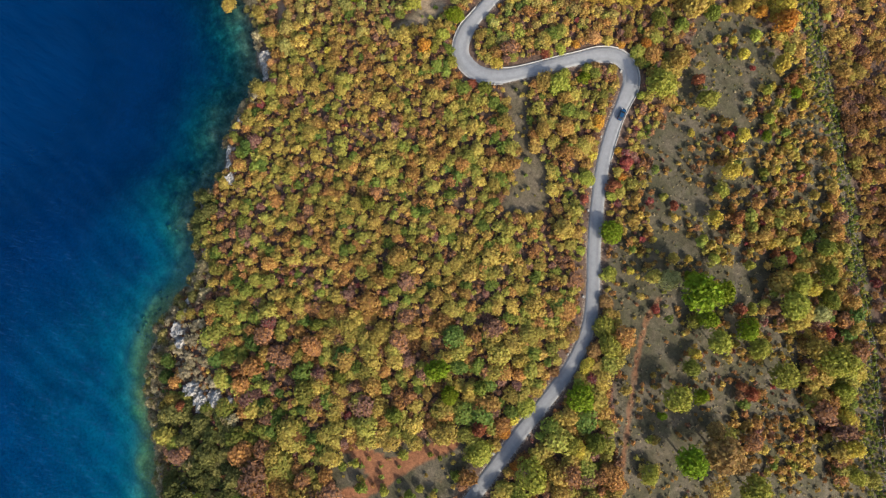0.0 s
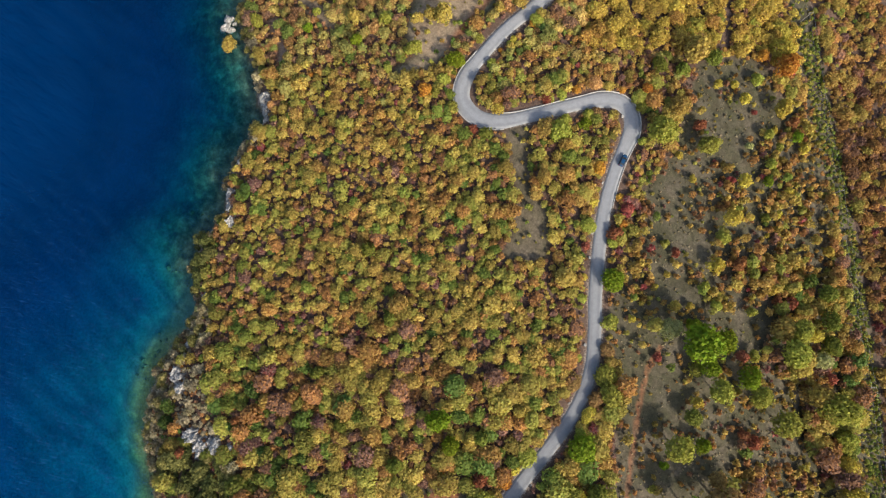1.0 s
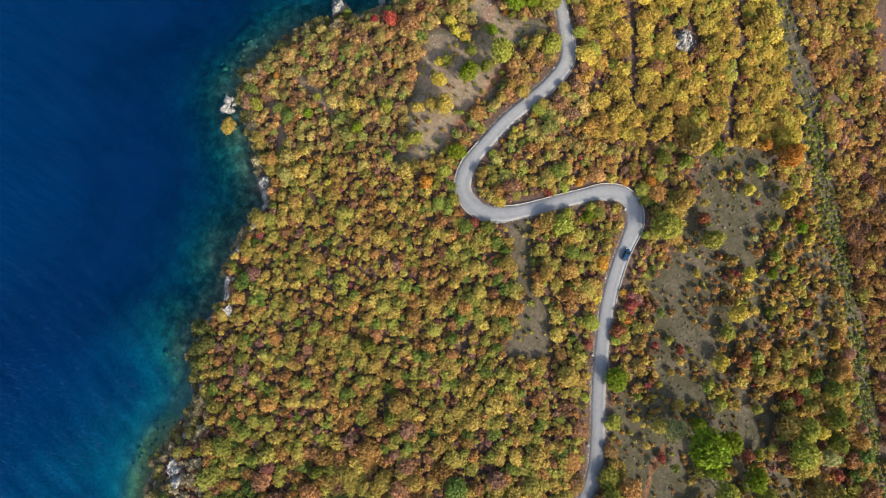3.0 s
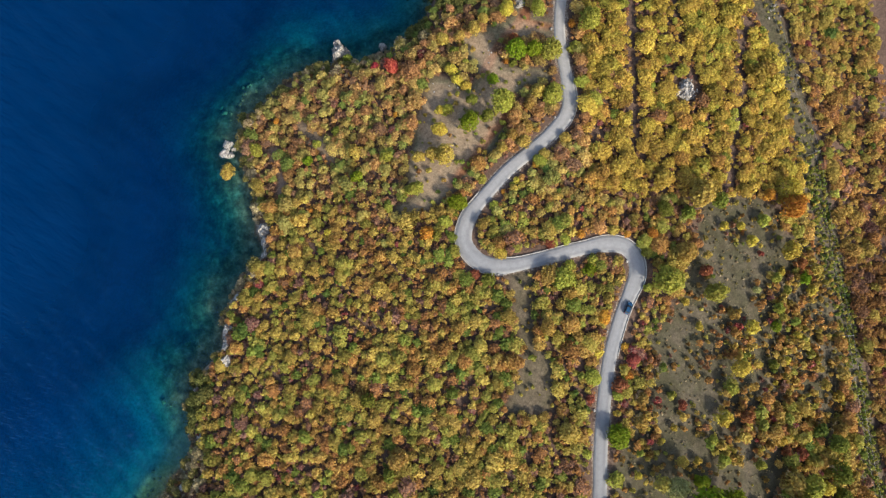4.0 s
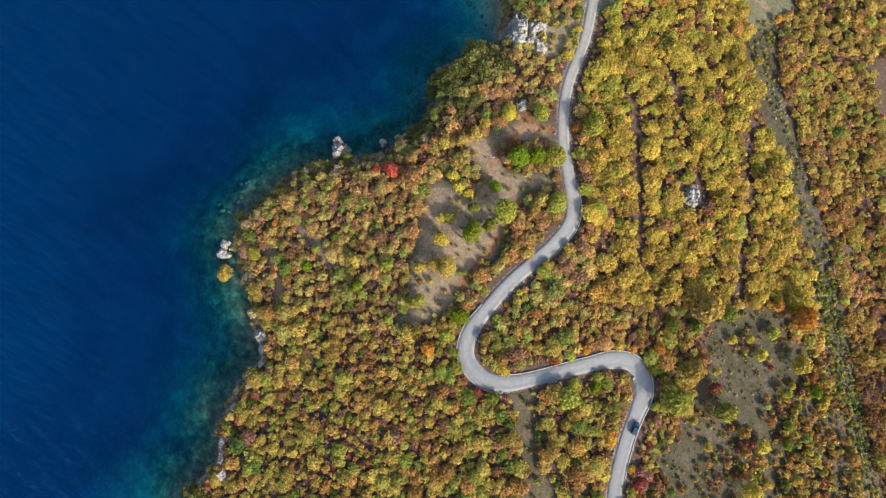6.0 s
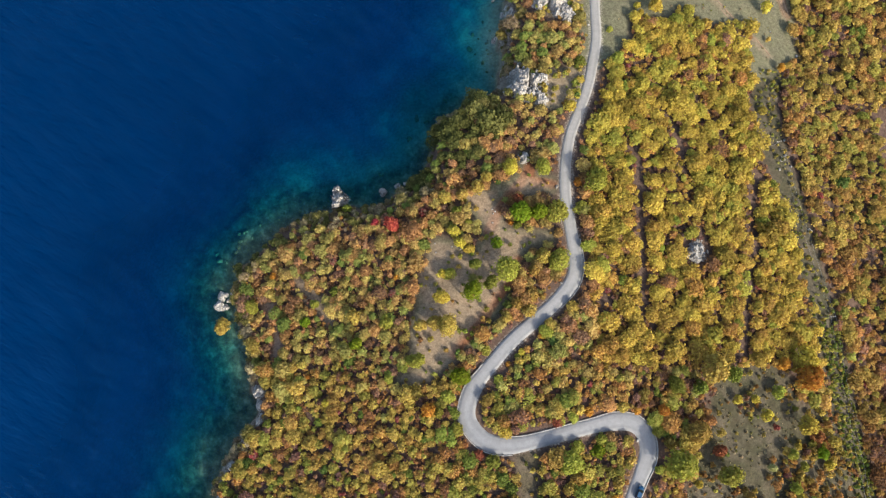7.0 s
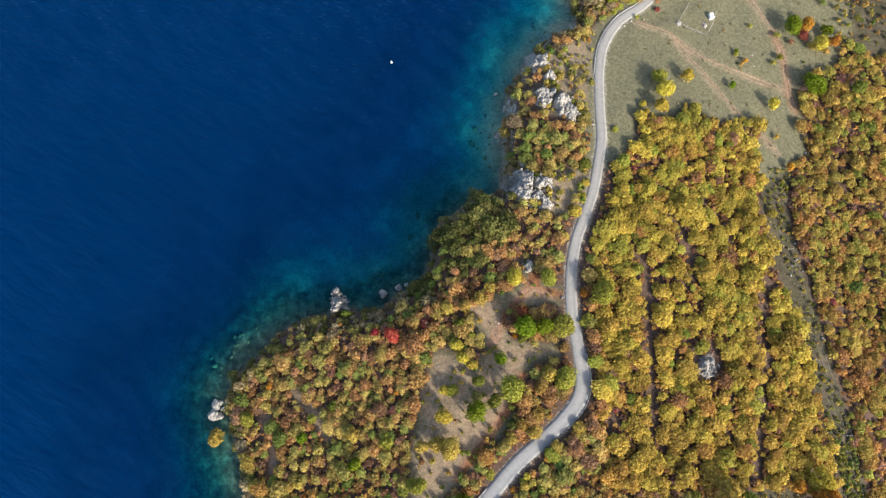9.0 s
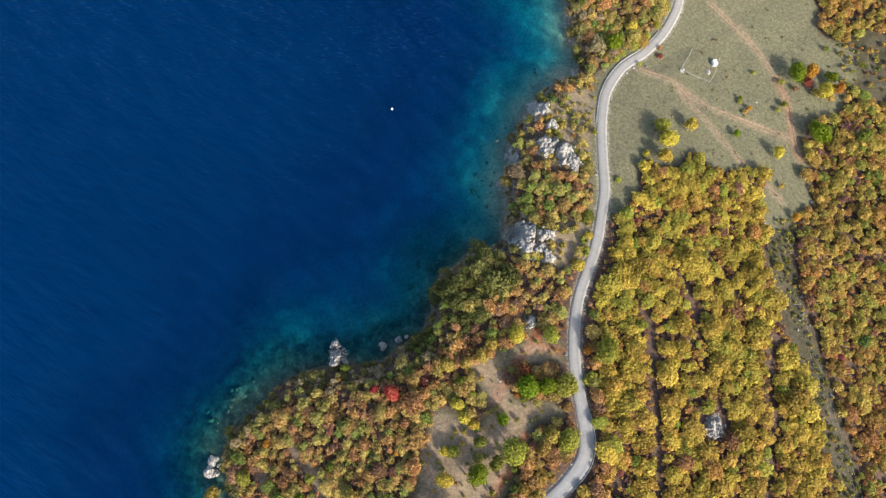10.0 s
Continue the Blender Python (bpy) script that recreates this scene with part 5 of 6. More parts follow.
# undergrowth in the gaps of the woods
ux, uy = scatter(-100, 128, -76, 215, 2.1, rng)
shade = (shore(ux, uy) > 4) & (np.maximum.reduce([depth_in(ux, uy, r) for r in (GRASSLAND, NORTH_CLEARING, RED_CLEARING, GAP_CLEARING, MEADOW, ROCK_CLEARING, LEDGE_CLEARING)]) < -0.5) & (near(ux, uy, STRIP) > 6) & (near(ux, uy, ROAD_LINE) > half + 1.6) & (np.minimum(near(ux, uy, SCREE[0]), near(ux, uy, SCREE[1])) > 1.6) & (np.minimum.reduce([near(ux, uy, l) for l in (ROW_GAP_A, ROW_GAP_B, ROW_GAP_C)]) > 1.7) & (np.hypot(ux - 84, uy - 133.5) > 4)
ux, uy = ux[shade], uy[shade]
wood("undergrowth", "low brown and purple undergrowth between the trees", ux, uy, rng.uniform(0.6, 0.95, len(ux)), np.clip(0.2 + rng.normal(0, 0.08, len(ux)) + 0.3 * (rng.random(len(ux)) < 0.18), 0.08, 1), 22, 0.5, 3, 79, 0.6, 0.7, "shrubs", "oak")

# low shrubs over the open land
THICKET = [(117, 48, 13, 28), (107, 25, 22, 10), (122, 8, 11, 11), (120, -8, 15, 13), (98, -12, 11, 11), (64, 35, 5, 28), (96, 48, 6, 7), (96, 15, 15, 6), (100, -46, 12, 13), (132, -42, 8, 26), (115, -50, 10, 14), (125, 70, 7, 12), (50, -55, 8, 18)]
sx, sy = scatter(40, 150, -82, 98, 1.75, rng)
thick = blob(sx, sy, THICKET)
hold = (depth_in(sx, sy, GRASSLAND) > 0) & (rng.random(len(sx)) < np.clip(0.25 + 0.4 * thick + 0.32 * ripple(sx, sy, 7, 41), 0.03, 0.75)) & (near(sx, sy, RED_TRACK) > 1.5) & (near(sx, sy, ROAD_LINE) > 3.3)
for _, x, y, r in SINGLE + SPOTS:
    hold &= np.hypot(sx - x, sy - y) > r * 0.8
thick = thick[hold]
tx, ty = scatter(110, 156, -84, 205, 1.3, rng)
hold2 = (near(tx, ty, STRIP) < 4.2) & (rng.random(len(tx)) < np.where(ty < 110, 0.9, 0.32))
mx, my = scatter(55, 178, 192, 312, 3.2, rng)
hold3 = (np.maximum(depth_in(mx, my, MEADOW), 6 - np.hypot(mx - 164, my - 266) / 2.5) > 1) & (rng.random(len(mx)) < np.where(mx > 152, 0.75, 0.03))
cx, cy = scatter(-40, 60, -78, 265, 2.2, rng)
hold4 = (np.maximum.reduce([depth_in(cx, cy, r) for r in (NORTH_CLEARING, RED_CLEARING, GAP_CLEARING, ROCK_CLEARING, LEDGE_CLEARING)]) > 0) & (rng.random(len(cx)) < np.where(cy > 180, 0.5, 0.25))
sx, sy = np.concatenate([sx[hold], tx[hold2], mx[hold3], cx[hold4]]), np.concatenate([sy[hold], ty[hold2], my[hold3], cy[hold4]])
sr = np.concatenate([rng.uniform(0.4, 1.15, hold.sum()) * (1 + 0.55 * thick), rng.uniform(0.32, 0.9, hold2.sum()), rng.uniform(0.3, 0.6, hold3.sum()) * np.where(mx[hold3] > 152, 1.8, 1.0), rng.uniform(0.35, 1.15, hold4.sum()) * np.where(cy[hold4] > 180, 1.25, 1.0)])
st = np.clip(np.concatenate([0.42 + 0.15 * ripple(sx[:hold.sum()], sy[:hold.sum()], 6, 42) + rng.normal(0, 0.14, hold.sum()), np.where(ty[hold2] < 110, 0.78, 0.69) + rng.normal(0, 0.12, hold2.sum()), 0.6 + rng.normal(0, 0.2, hold3.sum()), 0.66 + rng.normal(0, 0.15, hold4.sum())]), 0, 1)
wood("low_shrubs", "scattered low yellow and olive shrubs in dry grass", sx, sy, sr, st, 52, 0.35, 5, 77, 0.3, 1.15, "shrubs", "oak")
gx2, gy2 = scatter(38, 165, -80, 304, 1.25, rng)
on = (np.maximum(depth_in(gx2, gy2, GRASSLAND), depth_in(gx2, gy2, MEADOW) - 2) > 0) & (rng.random(len(gx2)) < np.where(gy2 > 190, 0.05, 0.3)) & (near(gx2, gy2, ROAD_LINE) > 3)
gx2, gy2 = gx2[on], gy2[on]
wood("grass_tufts", "tussocks of dry grey-olive grass on open ground", gx2, gy2, rng.uniform(0.16, 0.5, len(gx2)), np.clip(0.74 + rng.normal(0, 0.2, len(gx2)), 0, 1), 14, 0.55, 3, 78, 0.1, 0.8, "grass", "scrub")


# ---- rocks ----
def rock(name, x, y, r, z, tall, seed, label, category="rock", group="", lean=1.0, chunks=4):
    """A craggy block of limestone: angular pieces grown together into one mesh."""
    dice = random.Random(seed)
    bm = bmesh.new()
    for k in range(chunks):
        part_bm = bmesh.new()
        reach = 0.0 if k == 0 else 0.62
        ang = dice.uniform(0, 6.28)
        cx, cy, cz = reach * math.cos(ang), reach * math.sin(ang), dice.uniform(-0.3, 0.1) if k else 0.0
        s = 0.82 if k == 0 else dice.uniform(0.4, 0.62)
        for _ in range(22):
            v = Vector((dice.gauss(0, 1), dice.gauss(0, 1), dice.gauss(0, 1))).normalized() * s * dice.uniform(0.8, 1.05)
            part_bm.verts.new((cx + v.x, cy + v.y, cz + v.z))
        bmesh.ops.convex_hull(part_bm, input=part_bm.verts)
        bmesh.ops.delete(part_bm, geom=[v for v in part_bm.verts if not v.link_faces], context="VERTS")
        bmesh.ops.subdivide_edges(part_bm, edges=part_bm.edges[:], cuts=3, use_grid_fill=True)
        for v in part_bm.verts:
            v.co += noise.noise_vector(v.co * 3.0 + Vector((seed, k, 0))) * 0.11 + noise.noise_vector(v.co * 8.0 + Vector((k, seed, 0))) * 0.06
        piece = bpy.data.meshes.new("piece")
        part_bm.to_mesh(piece)
        part_bm.free()
        bm.from_mesh(piece)
        bpy.data.meshes.remove(piece)
    for v in bm.verts:
        v.co = (v.co.x * r, v.co.y * r * lean, v.co.z * tall)
    me = bpy.data.meshes.new(name)
    bm.to_mesh(me)
    bm.free()
    me.materials.append(MAT["rock"])
    ob = new(name, me)
    ob.matrix_world = pose(x, y, z, 0, 0, (seed * 67) % 360 if lean == 1.0 else 0)
    return tagged(ob, label, category, group)


def crag(name, x, y, rx, ry, tall, turn, seed, label, group):
    """A bluff of limestone: steep at its rim, cut by gullies that run down its length."""
    n = 52
    u, v, faces = grid(np.linspace(-1.25, 1.25, n), np.linspace(-1.25, 1.25, n))
    c, w = math.cos(radians(turn)), math.sin(radians(turn))
    px, py = x + u * rx * c - v * ry * w, y + u * rx * w + v * ry * c
    rim = np.hypot(u, v) + 0.26 * ripple(u * rx, v * ry, 1.3, seed) + 0.16 * ripple(u * rx, v * ry, 0.55, seed + 1)
    body = step(1.0, 0.45, rim)
    gully = np.abs(ripple(u * rx + 0.4 * ripple(u * rx, v * ry, 1.1, seed + 2), v * ry * 0.3, 0.75, seed + 3))
    knob = ripple(u * rx, v * ry, 1.5, seed + 4)
    shelf = np.round((body * 0.75 + 0.25 * knob + 0.12 * ripple(u * rx, v * ry, 0.6, seed + 8)) * 5) / 5
    z = tall * (0.5 * body + 0.42 * shelf * body + 0.12 * knob * body) - 0.6 * (1 - np.minimum(gully * 3.0, 1)) * body * min(1.0, tall / 3) + 0.24 * ripple(u * rx, v * ry, 0.35, seed + 5) * body
    base = height(px, py)
    faces = faces[(rim[faces] < 1.08).any(1)]
    pz = np.where(rim < 1.0, base + z - 0.1, base - 0.6)
    px = px + 0.22 * ripple(u * rx, v * ry, 0.8, seed + 6)
    py = py + 0.22 * ripple(u * rx, v * ry, 0.8, seed + 7)
    used, idx = np.unique(faces, return_inverse=True)
    me = mesh_from(name, np.stack([px - x, py - y, pz - pz[used].min()], 1)[used], np.reshape(idx, (-1, 4)), [MAT["rock"]])
    ob = new(name, me)
    ob.matrix_world = pose(x, y, float(pz[used].min()))
    return tagged(ob, label, "rock", group)


BOULDERS = [(-80.2, 119.2, 2.3), (-80.5, 115.4, 3.0), (-76.0, 120.0, 1.6), (-74.4, 121.4, 1.9), (-70.9, 106.4, 1.3), (-77.6, 117.6, 1.1), (-22.5, 158, 1.7), (-17.5, 160, 1.5), (-14.5, 161, 1.0), (47, 283, 0.8), (48, 277, 0.8), (20, 218, 0.8), (19, 235, 0.8)]
for k, (x, y, r) in enumerate(OUTCROPS):
    if r > 2:
        crag("rock_outcrop", x, y, r * 1.15, r * 1.3, 3.0, 30 * k, k + 5, "weathered grey-white limestone outcrop among trees", "outcrops")
    else:
        rock("rock_outcrop", x, y, r, float(height(x, y)) + 0.3, r * 0.8, k + 1, "weathered white limestone outcrop among trees", group="outcrops")
for k, (x, y, r) in enumerate(CLIFFS_SOUTH + CLIFFS_NORTH):
    crag("cliff_rock", x, y, r * (1.2 if y > 150 else 1.0), r * (1.5 if y > 150 else 1.25), (1.1 if y > 150 else 0.75) * r + 0.6, (20 if y > 150 else -35) + 25 * math.sin(k * 2.1), k + 20, "bare pale limestone crag above the lake", "cliffs")
for k, (x, y, r) in enumerate(BOULDERS):
    rock("boulder", x, y, r, 0.2, r, k + 60, "grey-white boulder standing in shallow lake water", "boulder", "boulders")
crag("rock_stack", -38.8, 154.0, 3.5, 4.4, 9.4, 10, 81, "tall pale limestone stack rising from the lake", "")
crag("rock_spire", -40.0, 158.2, 1.7, 2.7, 5.6, 0, 82, "pointed pale limestone spire beside a larger stack in the lake", "")

# submerged boulders along the shore
bx, by = scatter(-112, 50, -75, 300, 2.6, rng)
bw = -shore(bx, by)
deepish = (bw > 0.6) & (bw < 13) & (rng.random(len(bx)) < np.clip(0.34 - bw / 26 + 0.5 * ripple(bx, by, 12, 61), 0, 0.5))
bx, by = bx[deepish], by[deepish]
lump = bmesh.new()
bmesh.ops.create_icosphere(lump, subdivisions=2, radius=1.0)
lv = np.array([v.co[:] for v in lump.verts])
lf = np.array([[v.index for v in f.verts] for f in lump.faces])
lump.free()
lv = lv * (1 + 0.22 * np.sin(lv[:, [1]] * 5.1 + 1) * np.cos(lv[:, [0]] * 4.3))
br = rng.uniform(0.35, 1.25, len(bx)) * rng.uniform(0.6, 1.2, len(bx))
ba = rng.uniform(0, 6.28, len(bx))
v = np.stack([(lv[:, 0] * np.cos(ba)[:, None] - lv[:, 1] * 0.7 * np.sin(ba)[:, None]) * br[:, None] + bx[:, None], (lv[:, 0] * np.sin(ba)[:, None] + lv[:, 1] * 0.7 * np.cos(ba)[:, None]) * br[:, None] + by[:, None], lv[:, 2] * 0.7 * br[:, None] + np.minimum(height(bx, by) + 0.1, -0.75 * br - 0.12)[:, None]], 2).reshape(-1, 3)
f = (lf[None] + np.arange(len(bx))[:, None, None] * len(lv)).reshape(-1, 3)
tagged(new("sunken_boulders", smooth(mesh_from("sunken_boulders", v, f, [MAT["weed"]]))), "weed-grown boulders lying in clear shallow lake water", "boulders", kind="stuff")


# ---- road furniture ----
def stretch(a, b):
    """The part of the road's line between the points nearest to a and b."""
    i, j = (int(np.argmin(np.hypot(ROAD_LINE[:, 0] - p[0], ROAD_LINE[:, 1] - p[1]))) for p in (a, b))
    return ROAD_LINE[i:j + 1], half * (ROAD_SCALE[i:j + 1] - 1)


for a, b, side in (((53.1, 44.5), (20.7, 72.3), 1), ((20.7, 72.3), (13.9, 95.5), -1), ((35.8, 116.4), (42.4, 137.2), 1), ((56.4, 238.3), (84, 278.3), -1)):
    o = half + 0.3
    line, widths = stretch(a, b)
    me = ribbon("kerb", line, [side * (o - 0.1), side * (o - 0.1), side * (o + 0.1), side * (o + 0.1)], [-0.2, 0.36, 0.36, -0.2], [MAT["concrete"]], widths)
    tagged(new("kerb", me), "low weathered concrete kerb along the road bend", "kerb", kind="structure")

MARKERS = [(52.9, 51.5), (46.3, 27.5), (44.4, 0.0), (39.3, -17.6), (25.0, -36.7), (15.1, -46.6), (17.9, 69.4), (58.0, 73.3), (47.4, 35.2), (69.7, 263.5), (67.1, 260.4), (37.7, 155.5), (37.4, 122.9), (52.0, 217.9)]
for k, (x, y) in enumerate(MARKERS):
    j = int(np.argmin(np.hypot(ROAD_LINE[:, 0] - x, ROAD_LINE[:, 1] - y)))
    off = np.array((x, y)) - ROAD_LINE[j]
    x, y = ROAD_LINE[j] + off / np.linalg.norm(off) * (half + 0.75)
    rock("marker_stone", float(x), float(y), 0.5 + 0.12 * (k % 3), float(height(x, y)) + 0.2, 0.55, 300 + k, "pale roadside marker stone on the gravel verge", "stone", "marker stones", chunks=2)

STONES = [(16.0, 147.8), (16.2, 146.3), (16.0, 143.2), (-3.3, 136.3), (2.3, 135.0), (5.3, 134.3), (25.3, 134.3), (-2.9, 133.2), (117.8, 249.9), (117.9, 245.2), (124.2, 220.0), (16.9, 147.0)]
for k, (x, y) in enumerate(STONES):
    rock("stone", x, y, 0.34 + 0.07 * (k % 3), float(height(x, y)) + 0.1, 0.3, 400 + k, "small white stone lying on bare earth", "stone", "loose stones", chunks=1)


# ---- car ----
def car(x, y, heading):
    base = new("car")
    base.matrix_world = pose(x, y, float(height(x, y)) + 0.22, 0, 0, heading)
    # stations along the length, nose at +y: y, half width, belly, shoulder height
    body = bmesh.new()
    rows = []
    for py, hw, lo, hi in ((2.1, 0.55, 0.38, 0.62), (1.98, 0.76, 0.26, 0.74), (1.5, 0.85, 0.2, 0.86), (0.8, 0.88, 0.18, 0.93), (0.0, 0.89, 0.18, 0.94), (-1.2, 0.88, 0.18, 0.96), (-1.8, 0.84, 0.22, 0.95), (-2.0, 0.74, 0.3, 0.86), (-2.08, 0.6, 0.42, 0.7)):
        ring = [(-hw * 0.9, lo), (-hw, (lo + hi) / 2), (-hw * 0.93, hi - 0.05), (-hw * 0.6, hi + 0.03), (0, hi + 0.05), (hw * 0.6, hi + 0.03), (hw * 0.93, hi - 0.05), (hw, (lo + hi) / 2), (hw * 0.9, lo)]
        rows.append([body.verts.new((px, py, pz)) for px, pz in ring])
    for p, q in zip(rows, rows[1:]):
        for k in range(len(p)):
            m = (k + 1) % len(p)
            body.faces.new((p[k], p[m], q[m], q[k]))
    body.faces.new(rows[0])
    body.faces.new(rows[-1][::-1])
    bmesh.ops.recalc_face_normals(body, faces=body.faces)
    shell = part("body", body, MAT["car_paint"], base, "dark blue metallic car body")
    smooth(shell.data)

    def slab(name, corners, mat, thick, parent, label=""):
        bm = bmesh.new()
        f = bm.faces.new([bm.verts.new(c) for c in corners])
        bm.normal_update()
        if f.normal.z < 0:
            f.normal_flip()
        r = bmesh.ops.extrude_face_region(bm, geom=[f])
        for v in r["geom"]:
            if isinstance(v, bmesh.types.BMVert):
                v.co += f.normal * thick
        bmesh.ops.recalc_face_normals(bm, faces=bm.faces)
        return part(name, bm, mat, parent, label)
    slab("roof", [(-0.58, 0.25, 1.42), (0.58, 0.25, 1.42), (0.6, -1.25, 1.43), (-0.6, -1.25, 1.43)], MAT["car_paint"], 0.05, base)
    slab("windscreen", [(-0.72, 0.98, 0.96), (0.72, 0.98, 0.96), (0.57, 0.26, 1.43), (-0.57, 0.26, 1.43)], MAT["glass"], 0.02, base, "dark glass windscreen")
    slab("rear_window", [(-0.7, -1.78, 0.98), (0.7, -1.78, 0.98), (0.59, -1.26, 1.43), (-0.59, -1.26, 1.43)], MAT["glass"], 0.02, base)
    for sx in (-1, 1):
        slab("side_window", [(sx * 0.83, 0.9, 0.94), (sx * 0.83, -1.7, 0.96), (sx * 0.61, -1.25, 1.42), (sx * 0.59, 0.25, 1.42)], MAT["glass"], 0.02, base)
        slab("headlight", [(sx * 0.45, 2.06, 0.66), (sx * 0.72, 1.98, 0.7), (sx * 0.76, 1.75, 0.83), (sx * 0.5, 1.85, 0.82)], MAT["white"], 0.04, base)
        slab("tail_light", [(sx * 0.5, -2.02, 0.8), (sx * 0.74, -1.95, 0.8), (sx * 0.78, -1.85, 0.95), (sx * 0.55, -1.92, 0.95)], MAT["tail"], 0.04, base)
        mirror = bmesh.new()
        bmesh.ops.create_cube(mirror, size=1.0, matrix=Matrix.Translation((sx * 0.96, 0.72, 1.0)) @ Matrix.Diagonal((0.2, 0.1, 0.14, 1)))
        bmesh.ops.bevel(mirror, geom=mirror.edges[:], offset=0.03, segments=1, affect="EDGES")
        part("wing_mirror", mirror, MAT["car_paint"], base)
        for py in (1.3, -1.3):
            w = bmesh.new()
            bmesh.ops.create_cone(w, cap_ends=True, segments=20, radius1=0.31, radius2=0.31, depth=0.2, matrix=Matrix.Translation((sx * 0.8, py, 0.31)) @ Matrix.Rotation(math.pi / 2, 4, "Y"))
            bmesh.ops.bevel(w, geom=[e for e in w.edges if len(e.link_faces) == 2 and e.calc_face_angle() > 1], offset=0.04, segments=2, affect="EDGES")
            wheel = part("wheel", w, MAT["rubber"], base, "black rubber tyre")
            h = bmesh.new()
            bmesh.ops.create_cone(h, cap_ends=True, segments=14, radius1=0.2, radius2=0.17, depth=0.04, matrix=Matrix.Translation((sx * 0.91, py, 0.31)) @ Matrix.Rotation(sx * math.pi / 2, 4, "Y"))
            part("rim", h, MAT["alloy"], wheel, "grey alloy rim")
    return tagged(base, "dark blue hatchback car driving on the asphalt road", "car")


j = int(np.argmin(np.hypot(ROAD_LINE[:, 0] - CAR_AT[0], ROAD_LINE[:, 1] - CAR_AT[1])))
way = ROAD_LINE[j + 1] - ROAD_LINE[j - 1]
way /= np.linalg.norm(way)
car(float(ROAD_LINE[j][0] + 1.0 * way[1]), float(ROAD_LINE[j][1] - 1.0 * way[0]), math.degrees(math.atan2(-way[0], way[1])))

# ---- meadow: tank, heaps, fence ----
tank = new("water_tank")
tank.matrix_world = pose(102.9, 265.9, float(height(102.9, 265.9)), 0, 0, 8)
bm = bmesh.new()
bmesh.ops.create_cube(bm, size=1.0, matrix=Matrix.Translation((0, 0, 0.95)) @ Matrix.Diagonal((1.6, 2.3, 1.3, 1)))
bmesh.ops.bevel(bm, geom=bm.edges[:], offset=0.16, segments=3, affect="EDGES")
part("body", bm, MAT["white"], tank)
bm = bmesh.new()
bmesh.ops.create_cube(bm, size=1.0, matrix=Matrix.Translation((0, 0, 0.15)) @ Matrix.Diagonal((1.8, 2.5, 0.3, 1)))
bmesh.ops.bevel(bm, geom=bm.edges[:], offset=0.03, segments=1, affect="EDGES")
part("plinth", bm, MAT["concrete"], tank, "grey concrete plinth")
bm = bmesh.new()
bmesh.ops.create_cone(bm, cap_ends=True, segments=18, radius1=0.28, radius2=0.26, depth=0.1, matrix=Matrix.Translation((0, 0.4, 1.65)))
part("lid", bm, MAT["concrete"], tank)
tagged(tank, "small white tank on a concrete plinth in a meadow", "tank")
rock("stone_heap", 100.3, 262.2, 1.2, float(height(100.3, 262.2)) + 0.2, 0.7, 501, "heap of pale field stones in grass", "stones", "stone heaps")
rock("stone_heap", 89.6, 262.4, 1.3, float(height(89.6, 262.4)) + 0.2, 0.7, 502, "heap of pale field stones in grass", "stones", "stone heaps")


def fence(points, label):
    base = new("fence")
    x0, y0 = points[0]
    z0 = float(height(x0, y0))
    base.location = (x0, y0, z0)
    line = smooth_line(points, 2.2)
    tops = []
    for x, y in line:
        z = float(height(x, y)) - z0
        bm = bmesh.new()
        bmesh.ops.create_cone(bm, cap_ends=True, segments=6, radius1=0.09, radius2=0.07, depth=1.4, matrix=Matrix.Translation((x - x0, y - y0, z + 0.6)))
        part("post", bm, MAT["rail"], base)
        tops.append(Vector((x - x0, y - y0, z)))
    for h in (0.5, 0.85, 1.15):
        bm = bmesh.new()
        for a, b in zip(tops, tops[1:]):
            d = b - a
            m = Matrix.Translation((a + b) / 2 + Vector((0, 0, h))) @ d.to_track_quat("Z", "Y").to_matrix().to_4x4() @ Matrix.Diagonal((0.035, 0.035, d.length, 1))
            bmesh.ops.create_cube(bm, size=1.0, matrix=m)
        part("rail", bm, MAT["rail"], base)
    return tagged(base, label, "fence")


fence([(94.8, 271.7), (92.2, 267.2), (89.4, 262.9)], "weathered grey wooden fence in the meadow")
fence([(89.4, 262.9), (92.5, 260.6), (96.0, 259.4), (99.9, 257.7), (103.2, 262.8), (105.2, 268.0)], "weathered grey wooden fence in the meadow")

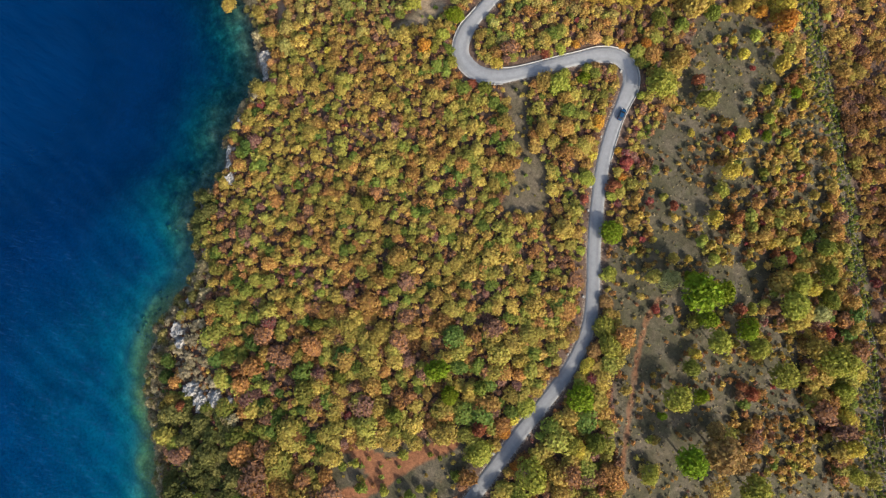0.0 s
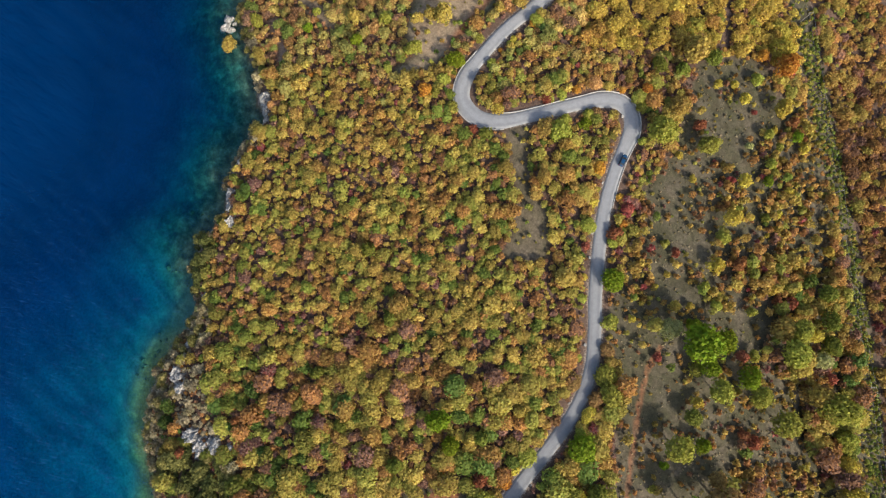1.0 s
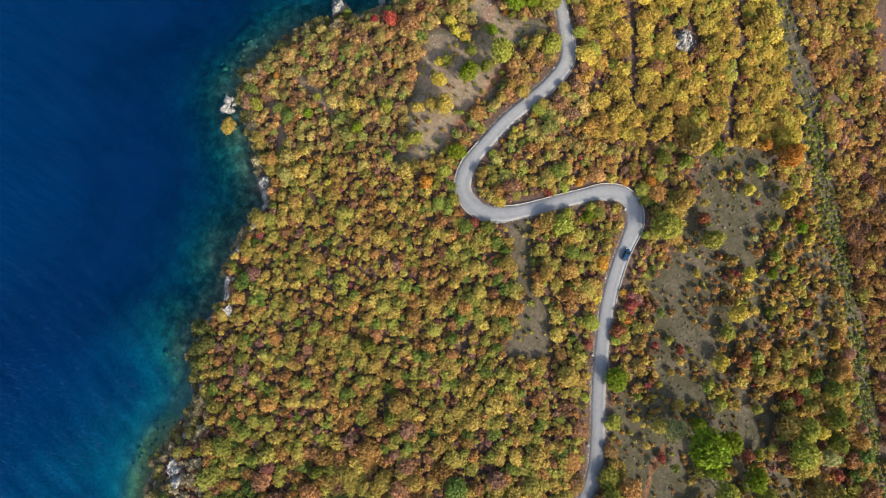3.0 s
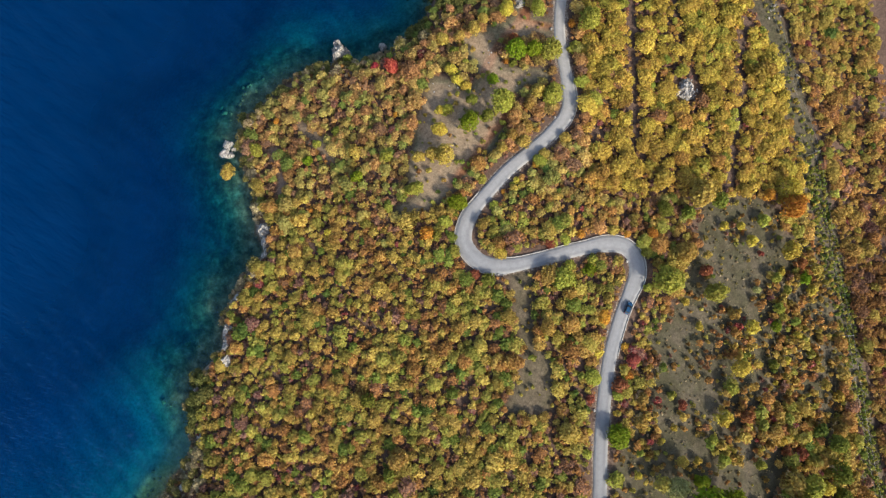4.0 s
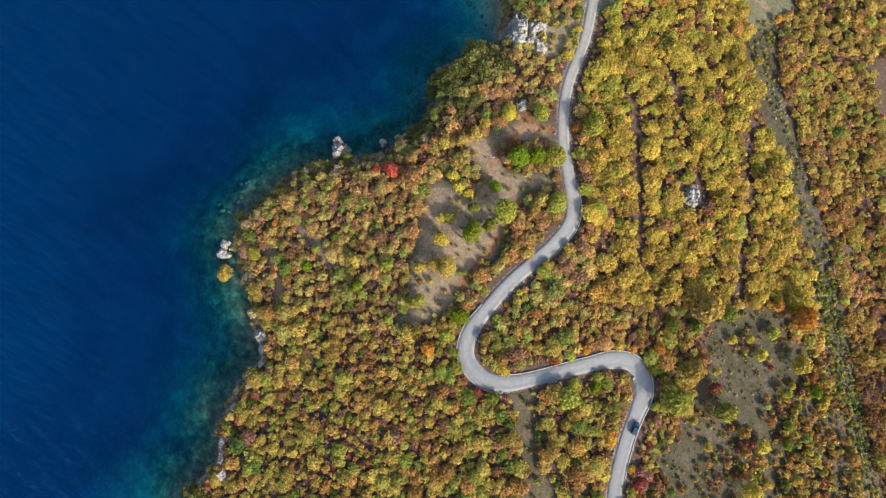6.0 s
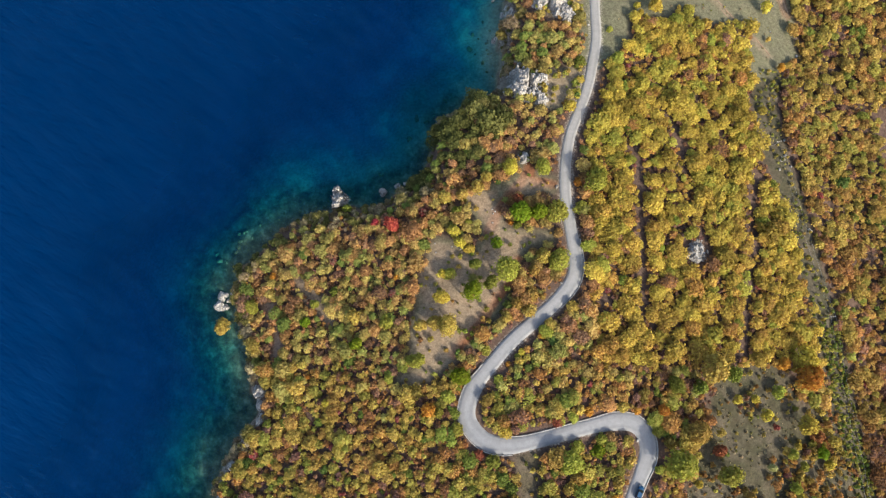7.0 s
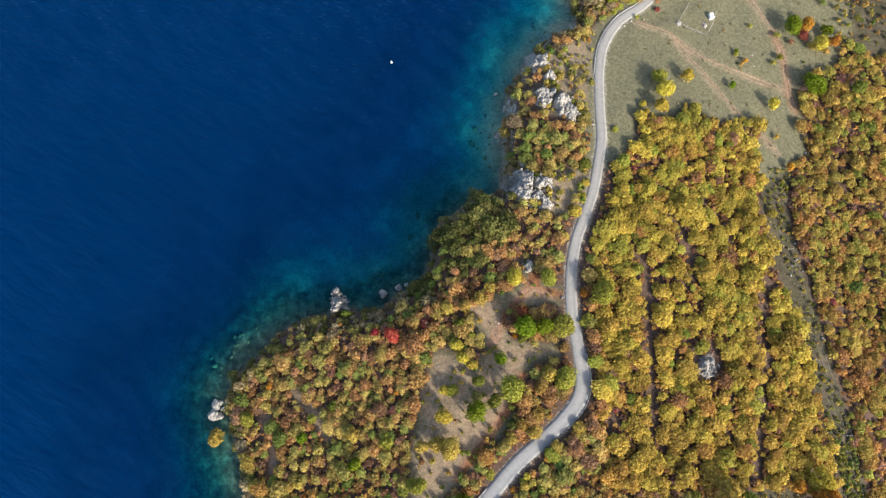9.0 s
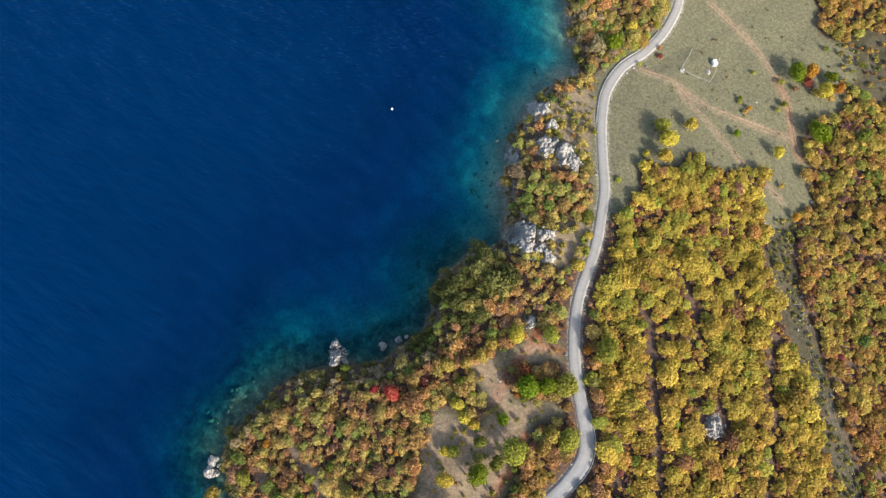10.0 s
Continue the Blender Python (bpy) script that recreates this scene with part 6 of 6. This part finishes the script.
# ---- power line along the cleared strip ----
def power_pole(x, y, heading):
    """A wooden pole with a crossarm and two insulators."""
    base = new("power_pole")
    base.matrix_world = pose(x, y, float(height(x, y)) - 0.3, 0, 0, heading)
    bm = bmesh.new()
    bmesh.ops.create_cone(bm, cap_ends=True, segments=10, radius1=0.16, radius2=0.1, depth=7.2, matrix=Matrix.Translation((0, 0, 3.6)))
    part("pole", bm, MAT["post"], base)
    bm = bmesh.new()
    bmesh.ops.create_cube(bm, size=1.0, matrix=Matrix.Translation((0, 0.13, 6.9)) @ Matrix.Diagonal((1.9, 0.11, 0.13, 1)))
    bmesh.ops.bevel(bm, geom=bm.edges[:], offset=0.015, segments=1, affect="EDGES")
    arm = part("crossarm", bm, MAT["post"], base)
    for o in (-0.8, 0.8):
        bm = bmesh.new()
        for k, (r, z) in enumerate(((0.05, 7.0), (0.085, 7.07), (0.06, 7.14))):
            bmesh.ops.create_cone(bm, cap_ends=True, segments=10, radius1=r, radius2=r * 0.8, depth=0.08, matrix=Matrix.Translation((o, 0.13, z)))
        part("insulator", bm, MAT["white"], arm, "white porcelain insulator")
    return tagged(base, "grey wooden power pole with crossarm in a grassy strip", "pole", "power poles")


POLES = [(150.2, -82), (142.8, -15), (133.6, 50), (127.4, 112), (115.5, 172)]
for k, (x, y) in enumerate(POLES):
    power_pole(x, y, 6)
for o in (-0.8, 0.8):
    pts = []
    for (xa, ya), (xb, yb) in zip(POLES, POLES[1:]):
        za, zb = float(height(xa, ya)) + 6.85, float(height(xb, yb)) + 6.85
        for i in range(12):
            u = i / 12
            pts.append((xa + (xb - xa) * u + o, ya + (yb - ya) * u, za + (zb - za) * u - 4 * 0.7 * u * (1 - u)))
    curve = bpy.data.curves.new("power_cable", "CURVE")
    curve.dimensions, curve.bevel_depth, curve.bevel_resolution = "3D", 0.014, 1
    spline = curve.splines.new("POLY")
    spline.points.add(len(pts) - 1)
    for q, p in zip(spline.points, pts):
        q.co = (*p, 1.0)
    curve.materials.append(MAT["alloy"])
    tagged(new("power_cable", curve), "thin bare metal power cable strung between wooden poles", "cable", "power cables")

# ---- buoy ----
buoy = new("buoy")
buoy.location = (-21.4, 247.9, 0)
bm = bmesh.new()
bmesh.ops.create_uvsphere(bm, u_segments=20, v_segments=12, radius=0.42)
for v in bm.verts:
    v.co.z *= 0.75
part("float", bm, MAT["white"], buoy)
bm = bmesh.new()
bmesh.ops.create_cone(bm, cap_ends=True, segments=10, radius1=0.1, radius2=0.06, depth=0.9, matrix=Matrix.Translation((0, 0, 0.75)))
part("mast", bm, MAT["white"], buoy)
tagged(buoy, "white mooring buoy floating on deep blue lake", "buoy")
